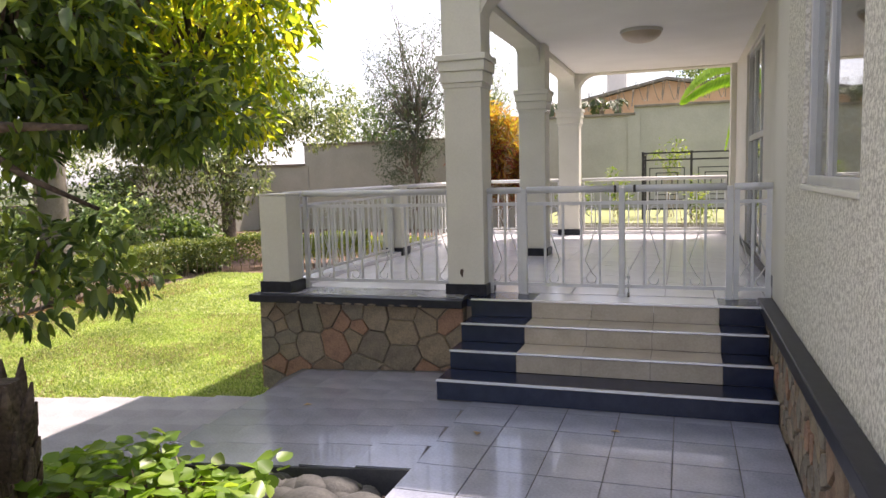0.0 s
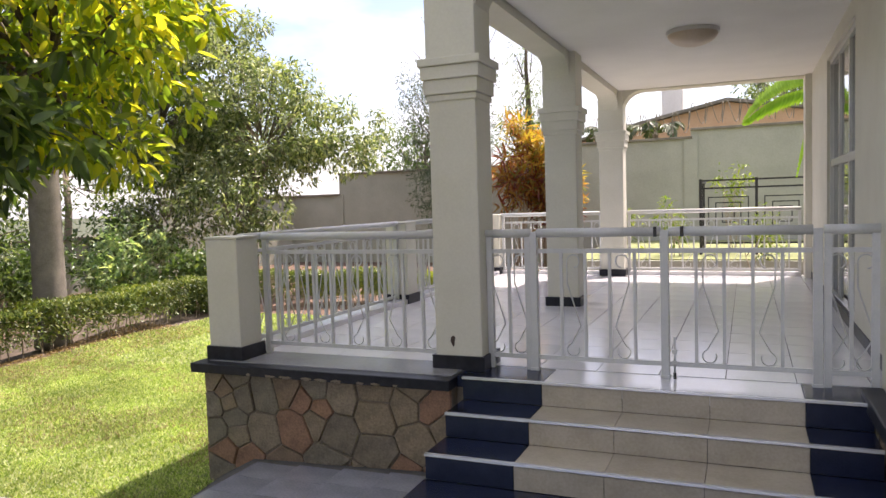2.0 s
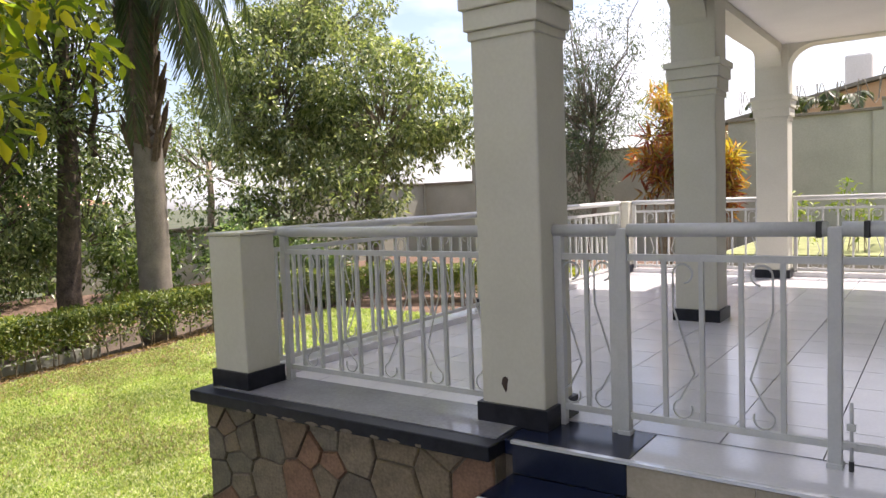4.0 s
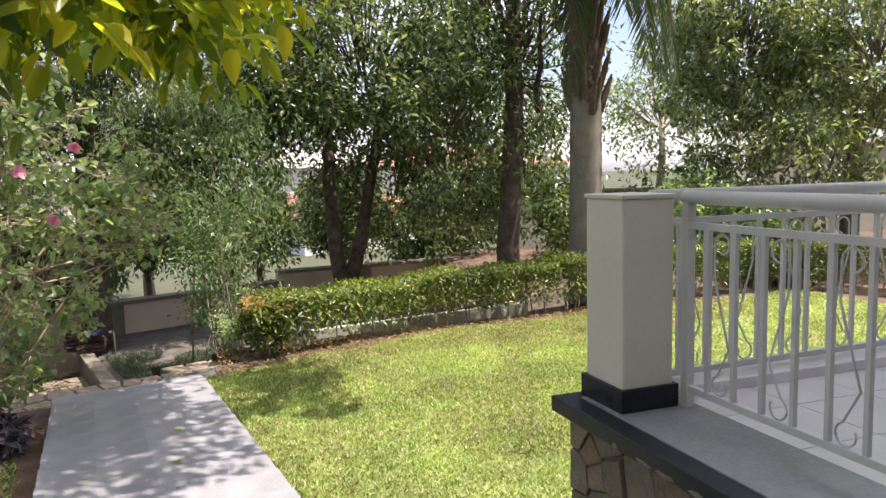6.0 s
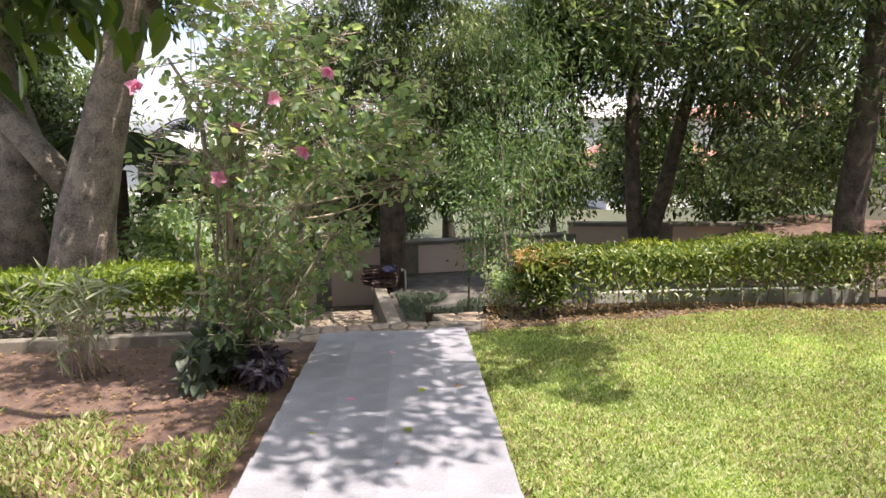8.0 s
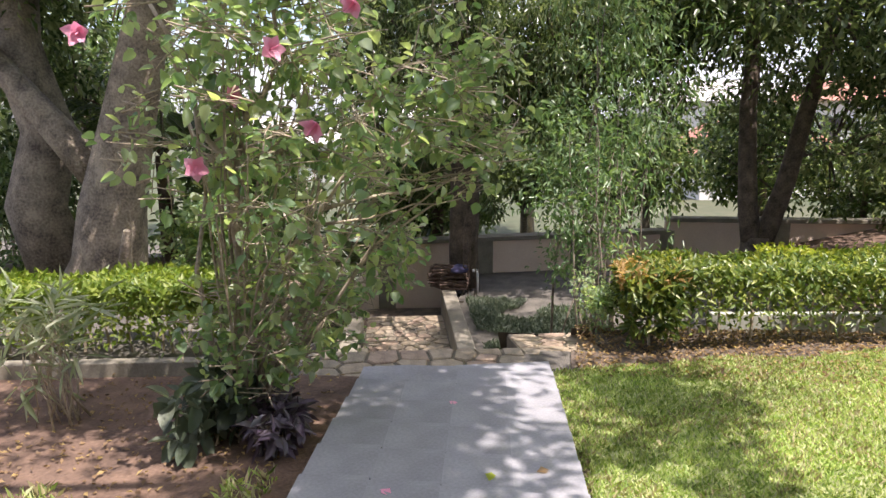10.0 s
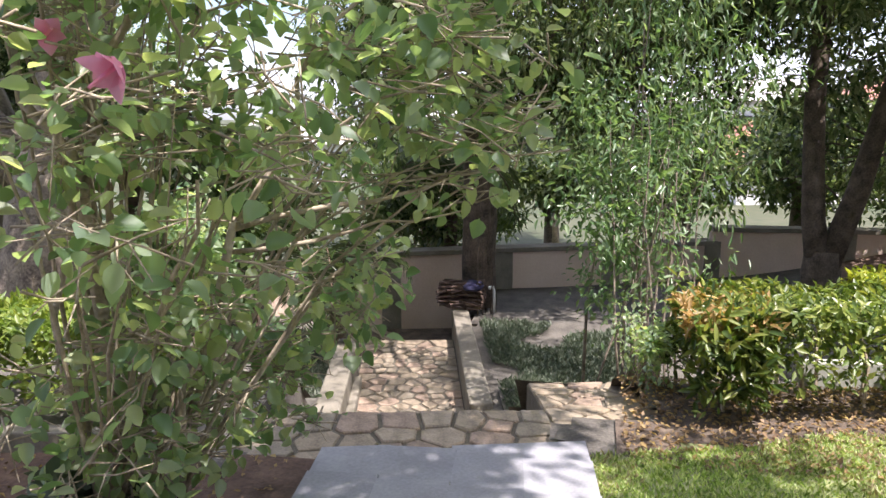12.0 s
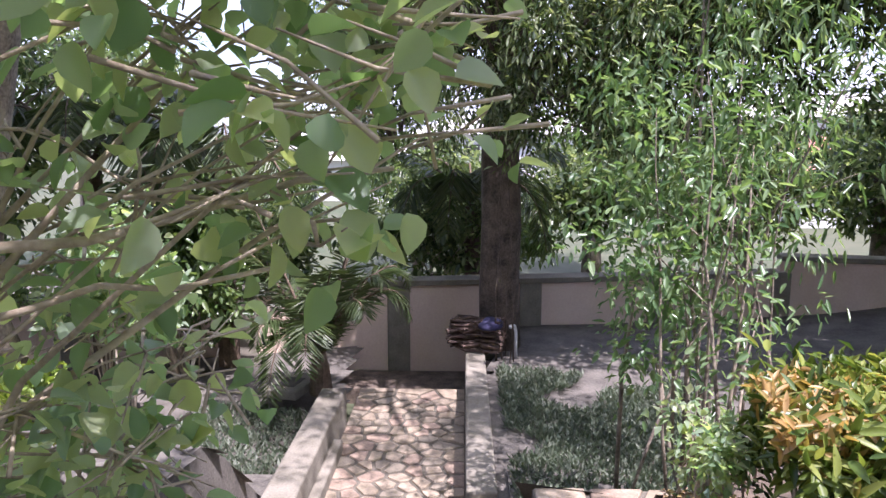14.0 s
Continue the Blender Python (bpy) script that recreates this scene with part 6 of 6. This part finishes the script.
for k, (x, y, z, rx, ry, rz, mat) in enumerate([(-14.5, 12.6, 0.6, 1.6, 1.4, 1.3, "lf_mid"), (-13.0, 14.5, 0.5, 1.4, 1.2, 1.3, "lf_hib"), (-10.8, 14.6, 0.2, 1.0, 0.8, 0.9, "lf_mid"), (-14.6, 16.0, 1.0, 1.2, 1.6, 1.6, "lf_mid"), (-13.6, -1.2, 0.0, 0.8, 0.9, 1.0, "lf_mid"), (-17.6, 0.9, -0.3, 0.8, 1.3, 1.0, "lf_dark"), (-16.0, -1.4, -0.2, 0.8, 1.3, 1.2, "lf_dark"), (-13.4, -5.0, 0.6, 1.2, 1.3, 1.6, "lf_dark")]):
    shrub("garden_bush", (x, y, ground_z(x, y)), 10, ((x, y, z), (rx, ry, rz)), 75, 0.34, 42, 0.14, mat, "twig", 320 + k, "leafy green bush along the boundary wall", slim=0.45, stem_r=0.02)
for k, (x, y, s) in enumerate(((-4.95, 21.5, 1.25), (-4.25, 21.7, 1.05), (-3.7, 21.9, 0.75))):
    t, _ = shrub("red_cordyline", (x, y, -0.1), 9, ((x, y, 1.5 * s + 0.6), (0.6 * s, 0.55 * s, 1.1 * s)), 30, 0.2, 24, 0.36, "lf_red", "twig", 330 + k, "cordyline with red and yellow strap leaves", slim=0.14, droop=-0.1, stem_r=0.03)
    shrub("golden_cordyline", (x + 0.1, y - 0.05, -0.1), 5, ((x + 0.1, y - 0.05, 2.5 * s + 0.5), (0.45 * s, 0.4 * s, 0.9 * s)), 18, 0.2, 22, 0.34, "lf_gold", "twig", 350 + k, "cordyline with golden and orange strap leaves", slim=0.14, droop=-0.1, stem_r=0.03)
for k, (x, y, h) in enumerate(((-0.4, 18.5, 1.3), (-1.6, 19.0, 1.2), (0.9, 19.8, 2.2), (1.5, 17.6, 1.1))):
    shrub("light_shrub", (x, y, -0.2), 7, ((x, y, h), (0.5, 0.5, 0.6)), 24, 0.17, 9, 0.11, "lf_lime", "twig", 340 + k, "thin light-green shrub beyond the veranda", slim=0.4, stem_r=0.012)

shrub("feathery_creeper", (-14.9, 2.62, -1.42), 5, ((-14.7, 2.64, 1.8), (0.25, 0.4, 0.6)), 36, 0.17, 40, 0.1, "lf_pale", "dark_bark", 361, "pale feathery creeper climbing the straight tree", slim=0.16, droop=0.6, stem_r=0.008)
# dark fibrous stump in the bed
STUMP = (-2.36, 2.13, -0.2)
stump = thing("palm_stump", STUMP, "dark fibrous cut palm stump in the bed", "stump")
g = random.Random(19)
bm = bmesh.new()
tube(bm, [(STUMP[0], STUMP[1], z) for z in (-0.25, 0.1, 0.5, 0.82)], [0.14, 0.11, 0.10, 0.085], 12, 0.1, g)
part("core", bm, "dark_bark", stump)
for k in range(60):
    a, z = g.uniform(0, 6.28), g.uniform(-0.15, 0.72)
    p = Vector((STUMP[0] + 0.085 * math.cos(a), STUMP[1] + 0.085 * math.sin(a), z))
    bm = bmesh.new()
    tube(bm, [p, p + Vector((0.05 * math.cos(a), 0.05 * math.sin(a), 0.12)), p + Vector((0.07 * math.cos(a), 0.07 * math.sin(a), 0.22))], [0.035, 0.026, 0.008], 5)
    part("leaf_base", bm, "dark_bark", stump)

# creeper in the bed by the patio, with round stones
bed = thing("creeper", (-1.6, 2.4, -0.2), "bright green heart-leaved creeper covering the bed", "creeper")
r = np.random.RandomState(401)
n = 1300
P = np.column_stack((r.uniform(-3.0, -0.75, n), r.uniform(1.2, 3.15, n), np.zeros(n)))
P = P[(P[:, 1] < 3.2) & ~((P[:, 0] > -1.2) & (P[:, 1] < 3.3) & (P[:, 0] + 0.4 * P[:, 1] > 0.02))]
P[:, 2] = -0.08 + r.uniform(0, 0.34, len(P)) * (0.6 + 0.4 * np.sin(P[:, 0] * 5))
k = len(P)
A = rand_dirs(r, k) * np.array((1, 1, 0.3)) + np.array((0.1, -0.2, 0.05))
leaf_mesh("leaves", P, rand_dirs(r, k) * 0.5 + np.array((0, 0, 1.0)), A, r.uniform(0.09, 0.17, k), r.uniform(0.08, 0.14, k), "lf_vine", bed, 0.12, full=True)
bm = bmesh.new()
for i in range(60):
    p = P[r.randint(k)]
    q = p + np.array((r.uniform(-.3, .3), r.uniform(-.3, .3), 0))
    tube(bm, [(p[0], p[1], p[2]), ((p[0] + q[0]) / 2, (p[1] + q[1]) / 2, -0.05), (q[0], q[1], -0.2)], 0.006, 4)
part("runners", bm, "twig", bed)
for k in range(34):
    x, y, s = r.uniform(-1.35, -0.58), r.uniform(2.6, 3.2), r.uniform(0.08, 0.15)
    bm = bmesh.new()
    bmesh.ops.create_icosphere(bm, subdivisions=3, radius=s)
    for v in bm.verts:
        v.co *= 1 + 0.16 * noise.noise(v.co * 9 + Vector((k, 0, 0)))
    bmesh.ops.scale(bm, verts=bm.verts, vec=(r.uniform(0.9, 1.4), r.uniform(0.8, 1.1), 0.72))
    bmesh.ops.translate(bm, verts=bm.verts, vec=(x, y, -0.16 + s * 0.6))
    b = thing("round_stone", (x, y, -0.16), "smooth grey river stone in the bed, darkened as if shaded", "stone", "bed stones")
    part("stone", bm, "boulder", b, smooth=True)
tagged(part("bed_soil", boxes((-3.9, -0.47, -1.0, 3.3, -0.6, -0.15)), "soil"), "brown soil of the planting bed by the patio", "soil", kind="structure")

slab = thing("drain_slab", (-13.4, 0.45, -1.55), "small grey cement slab over the drain opening", "slab")
part("slab", boxes((-13.65, -13.05, 0.2, 0.62, -1.52, -1.42), bevel=0.015), "coping", slab)
# Flat plate painted dark to read as a shadowed hole.
part("opening", boxes((-13.5, -13.2, 0.3, 0.52, -1.43, -1.415)), "interior", slab, "square opening, a plate painted dark for depth")

# stick bundle on the kerb end
bundle = thing("stick_bundle", (-15.0, 2.2, -1.38), "round bundle of dark sticks with a blue cloth", "sticks")
g = random.Random(9)
for i in range(84):
    z, dy, tw = g.uniform(0.02, 0.40), g.uniform(-0.06, 0.06), g.uniform(-0.25, 0.25)
    rr = 0.36 - 0.25 * abs(z - 0.2)
    bm = bmesh.new()
    tube(bm, [(-15.0 + g.uniform(-.22, .22) + tw * rr * s, 2.2 + rr * s, -1.36 + z + 0.03 * g.uniform(-1, 1)) for s in (-1, -0.4, 0.3, 1)], 0.018, 5)
    part("stick", bm, "stick", bundle)
bm = bmesh.new()
bmesh.ops.create_icosphere(bm, subdivisions=3, radius=0.15)
for v in bm.verts:
    v.co *= 1 + 0.3 * noise.noise(v.co * 8)
bmesh.ops.scale(bm, verts=bm.verts, vec=(1.2, 1.0, 0.5))
bmesh.ops.translate(bm, verts=bm.verts, vec=(-14.9, 2.38, -1.0))
part("cloth", bm, "cloth", bundle, "crumpled dark blue cloth", smooth=True)

pipe = thing("stand_pipe", (-15.05, 2.68, -1.42), "thin white plastic pipe standing beside the tree", "pipe")
bm = bmesh.new()
tube(bm, [(-15.05, 2.68, -1.5), (-15.05, 2.68, -1.12), (-15.05, 2.66, -1.05)], 0.022, 8)
riser = part("pipe", bm, "white_metal", pipe, smooth=True)
bm = bmesh.new()
tube(bm, [(-15.05, 2.66, -1.05), (-14.97, 2.62, -1.04)], 0.028, 8)
part("elbow", bm, "white_metal", pipe, smooth=True)

# ornamental black fence and raised strip past the veranda
of = thing("black_fence", (0.2, 19, 0.6), "black ornamental steel fence with square patterns", "fence")
for x in (0.2, 1.4, 2.6, 3.8):
    part("post", boxes((x - .03, x + .03, 18.97, 19.03, 0.5, 2.34)), "black_metal", of)
for z in (0.85, 2.3, 2.12):
    part("rail", boxes((0.2, 3.8, 18.985, 19.015, z - .02, z + .02)), "black_metal", of)
for x0 in (0.2, 1.4, 2.6):
    for m in (0.16, 0.32, 0.46):
        a, b, c, d = x0 + m, x0 + 1.2 - m, 0.95 + m * 0.8, 2.05 - m * 0.8
        part("square", boxes((a, b, 18.99, 19.01, c, c + .025), (a, b, 18.99, 19.01, d - .025, d), (a, a + .025, 18.992, 19.008, c, d), (b - .025, b, 18.992, 19.008, c, d)), "black_metal", of)
for k in range(9):
    part("bar", boxes((0.17, 0.2, 19.1 + .22 * k, 19.13 + .22 * k, 0.6, 2.25)), "black_metal", of)
part("side_rail", boxes((0.17, 0.21, 19, 21.2, 2.26, 2.32)), "black_metal", of)
tagged(part("raised_bed", boxes((-2.8, 8, 17.6, 24.9, -0.8, 0.55)), "boundary"), "low rendered terrace wall behind the veranda", "terrace", kind="structure")
tagged(part("raised_lawn", boxes((-2.7, 8, 17.7, 24.8, 0.55, 0.58)), "lawn_soil"), "raised strip of lawn behind the veranda", "lawn", kind="structure")

# ---- grass ----
r = np.random.RandomState(501)


def blades(name, x0, x1, y0, y1, n, ok, size, label, mat="grass"):
    X, Y = r.uniform(x0, x1, n), r.uniform(y0, y1, n)
    keep = np.array([ok(a, b) for a, b in zip(X, Y)])
    X, Y = X[keep], Y[keep]
    Z = np.array([ground_z(a, b) for a, b in zip(X, Y)])
    k = len(X)
    g = thing(name, (x0, y0, -0.4), label, "grass", kind="stuff")
    A = rand_dirs(r, k) * np.array((0.8, 0.8, 0.2)) + np.array((0, 0, 0.75))
    leaf_mesh("blades", np.column_stack((X, Y, Z - 0.004)), rand_dirs(r, k), A, size * r.uniform(0.5, 1.3, k), size * 0.28 * r.uniform(0.6, 1.3, k), mat, g, 0.1)


blades("lawn_grass", -9.4, -2.2, 4.0, 9.5, 190000, on_lawn, 0.042, "short green lawn grass in sun")
blades("lawn_grass", -9.8, -3.0, 9.5, 15.5, 60000, on_lawn, 0.055, "short green lawn grass in sun")
blades("lawn_grass", -9.4, -2.2, 4.0, 9.5, 42000, lambda x, y: on_lawn(x, y) and noise.noise((x * 0.8, y * 0.8, 5)) + 0.5 * noise.noise((x * 3, y * 3, 1)) > -0.05, 0.05, "straw-coloured dry grass among the green", "dry_grass")
blades("bed_grass", -6.6, -3.9, -0.5, 2.9, 4000, on_lawn, 0.08, "dry straw grass at the bed's edge", "dry_grass")
blades("bed_grass", -6.6, -3.9, -0.5, 2.9, 9000, on_lawn, 0.075, "patchy grass at the bed's edge")
blades("court_grass", -14.5, -10.4, 2.6, 4.9, 24000, lambda x, y: (Vector((x, y, 0)) - CO).dot(CW) > 0.98 and noise.noise((x * 1.5, y * 1.5, 0)) > -0.25, 0.085, "sparse grass beside the sunken walk", "lf_grey")
blades("court_grass", -13.0, -10.4, -0.4, 1.2, 5000, lambda x, y: (Vector((x, y, 0)) - CO).dot(CW) < -0.98, 0.09, "sparse grass beside the sunken walk", "lf_grey")

# fallen leaves and petals
lit = thing("leaf_litter", (-8.8, 6, -0.38), "scattered dry brown leaves under the hedge", "leaf litter", kind="stuff")
n = 15000
X, Y = r.uniform(-10.6, -8.3, n), r.uniform(4.35, 12.5, n)
Z = np.array([ground_z(a, b) for a, b in zip(X, Y)]) + r.uniform(0.0, 0.02, n)
leaf_mesh("leaves", np.column_stack((X, Y, Z)), rand_dirs(r, n) * 0.5 + np.array((0, 0, 1.0)), rand_dirs(r, n) * np.array((1, 1, 0.25)), r.uniform(0.02, 0.06, n), r.uniform(0.012, 0.035, n), "dry_leaf", lit)
for k, (x, y, mat, label) in enumerate([(-6.32, 3.88, "lf_bright", "yellow fallen leaf on the path"), (-6.02, 3.34, "fl_pink", "pink fallen petal on the path"), (-6.37, 4.12, "dry_leaf", "dry fallen leaf on the path"), (-7.3, 3.5, "fl_pink", "pink fallen petal on the path"), (-5.4, 3.9, "lf_bright", "yellow fallen leaf on the path"), (-5.3, 3.3, "lf_bright", "yellow fallen leaf on the path"), (-4.9, 3.9, "dry_leaf", "dry fallen leaf on the path"), (-1.9, 4.6, "dry_leaf", "dry fallen leaf on the patio"), (-0.2, 4.1, "dry_leaf", "dry fallen leaf on the patio"), (0.8, 4.4, "dry_leaf", "dry fallen leaf on the patio")]):
    fl = thing("fallen_leaf", (x, y, path_z(x)), label, "leaf", "fallen leaves")
    leaf_mesh("leaf", np.array([(x, y, path_z(x) + 0.006)]), np.array([(0.1, 0.1, 1.0)]), np.array([(math.cos(k), math.sin(k), 0.05)]), np.array([0.09]), np.array([0.06]), mat, fl, 0.12)

bl = thing("bed_litter", (-6.5, 1.2, -0.45), "scattered small dry leaves on bare soil", "leaf litter", kind="stuff")
n = 2600
X, Y = r.uniform(-8.1, -4.2, n), r.uniform(-1.5, 2.6, n)
keep = Y < path_south(0) + (X + 0.46) * 0.11 - 0.15
X, Y = X[keep], Y[keep]
n = len(X)
Z = np.array([ground_z(u, v) for u, v in zip(X, Y)]) - 0.02 + r.uniform(0.0, 0.015, n)
leaf_mesh("leafage", np.column_stack((X, Y, Z)), rand_dirs(r, n) * 0.5 + np.array((0, 0, 1.0)), rand_dirs(r, n) * np.array((1, 1, 0.25)), r.uniform(0.02, 0.06, n), r.uniform(0.012, 0.035, n), "dry_leaf", bl)
scuff = bmesh.new()
ring = [(-0.90 + 0.018 * math.cos(t) * (1.4 if math.sin(t) > 0 else 0.6), 6.1385, 0.90 + 0.045 * math.sin(t)) for t in [j * math.pi / 4 for j in range(8)]]
scuff.faces.new([scuff.verts.new(p) for p in ring])
part("scuff", scuff, "stick", bpy.data.objects["pillar"], "dark scuff mark on the paint")

# ---- tiles and stones, piece by piece ----
for i in range(6):
    for j in range(-1, 16):
        x, wx = (1.57 + 0.165, 0.33) if i == 0 else (1.57 - TILE * (i - 0.5), TILE)
        y, wy = (4.797, 0.125) if j < 0 else (4.735 - TILE * (j + 0.5), TILE)
        piece("tile", tile_me, patio, (x, y, 0.0)).scale = (wx / TILE, wy / TILE, 1)
bm = bmesh.new()
box(bm, -TILE / 2 + .0012, TILE / 2 - .0012, -TILE / 2 + .0012, TILE / 2 - .0012, -0.012, 0.0)
path_me = mesh_of(bm, "path_tile", "tile")
TURN = math.atan(0.115)
for i in range(20):
    for j in range(4):
        x = -0.463 - TILE * (i + 0.5)
        wy = (path_north(x) - path_south(x)) / 4
        y = path_south(x) + wy * (j + 0.5)
        end = -8.02 - (y - 2.62) * 0.29
        if x - TILE / 2 - 0.08 < end:
            ya, yb = y - wy / 2 + 0.0012, y + wy / 2 - 0.0012
            xa, xb = x + TILE / 2 + 0.115 * wy / 2, x + TILE / 2 - 0.115 * wy / 2
            ea, eb = max(end + 0.29 * wy / 2, x - TILE / 2 + 0.02), max(end - 0.29 * wy / 2, x - TILE / 2 - 0.02)
            if min(xa - ea, xb - eb) > 0.02:
                bm = prism(bmesh.new(), [(xa, ya + 0.02), (xb, yb + 0.02), (eb, yb - 0.02), (ea, ya - 0.02)], path_z(x) - 0.012, path_z(x))
                part("tile", bm, "path_tile", patio)
            continue
        ob = piece("tile", path_me if x < -2.6 else tile_me, patio, (x, y, path_z(x)), TURN)
        ob.scale = (1, wy / TILE, 1)
for i in range(5):
    for j in range(3):
        x, y = -0.463 - TILE * (i + 0.5), 4.98 + 0.30 * j
        if not (x < -2.3 and j < 1):
            ob = piece("tile", tile_me, patio, (x, y, path_z(x) + 0.001))
            ob.scale = (1, 0.30 / TILE, 1)
bm = bmesh.new()
TT = 0.45
box(bm, -TT / 2 + .003, TT / 2 - .003, -TT / 2 + .003, TT / 2 - .003, -0.012, 0.0)
terrace_me = mesh_of(bm, "terrace_tile", "tile")
for i in range(12):
    for j in range(16):
        piece("tile", terrace_me, veranda, (-2.995 + TT * (i + 0.5), 6.36 + TT * (j + 0.5), 0.68))
g = random.Random(77)
front = Matrix(((1, 0, 0, -3.08), (0, 0, -1, 5.86), (0, 1, 0, -0.42), (0, 0, 0, 1)))
lay_stones(veranda, cells(2.265, 1.02, 44, g, 0.010, 1), front, 0.022, "wall_stone", g)
side = Matrix(((0, 0, -1, -3.08), (-1, 0, 0, 7.4), (0, 1, 0, -0.42), (0, 0, 0, 1)))
lay_stones(veranda, cells(1.54, 1.02, 30, g, 0.010, 1), side, 0.022, "wall_stone", g)
base = Matrix(((0, 0, -1, 1.93), (-1, 0, 0, 5.9), (0, 1, 0, 0.0), (0, 0, 0, 1)))
lay_stones(house, cells(5.5, 0.61, 120, g, 0.016, 1), base, 0.03, "wall_stone", g)
walk_m = COURT @ Matrix.Translation((2.42, -0.67, -1.735))
lay_stones(court, cells(3.06, 1.26, 105, g, 0.035), walk_m, 0.016, "flag_stone", g, "flagstone")
for k in range(NST):
    lay_stones(court, cells(0.34, 1.92, 9, g, 0.035, 3), COURT @ Matrix.Translation((0.02 + 0.34 * k, -1.0, -0.68 - 0.145 * k)), 0.02, "flag_stone", g, "flagstone")
lay_stones(court, cells(0.98, 2.0, 36, g, 0.028, 3), COURT @ Matrix.Translation((-0.985, -1.04, -0.52)), 0.02, "flag_stone", g, "flagstone")
lay_stones(court, cells(1.31, 0.77, 16, g, 0.03, 3), COURT @ Matrix.Translation((-0.415, 0.983, -0.50)) @ Matrix.Rotation(0.128, 4, "Y"), 0.02, "flag_stone", g, "flagstone")

# chips along the granite edge
for k in range(9):
    x, w = -2.55 + 0.17 * k + g.uniform(-0.05, 0.05), g.uniform(0.02, 0.07)
    bm = bmesh.new()
    ring = [(x + w * math.cos(t) * g.uniform(0.6, 1.1), 5.7785, 0.614 + 0.014 * math.sin(t) * g.uniform(0.5, 1.2)) for t in [j * math.pi / 4 for j in range(8)]]
    lo = [bm.verts.new((p[0], p[1] + 0.006, p[2])) for p in ring]
    hi = [bm.verts.new(p) for p in ring]
    bm.faces.new(hi)
    for j in range(8):
        bm.faces.new((lo[j], lo[(j + 1) % 8], hi[(j + 1) % 8], hi[j]))
    part("chip", bm, "mortar", veranda, "pale chipped patch of the granite edge")
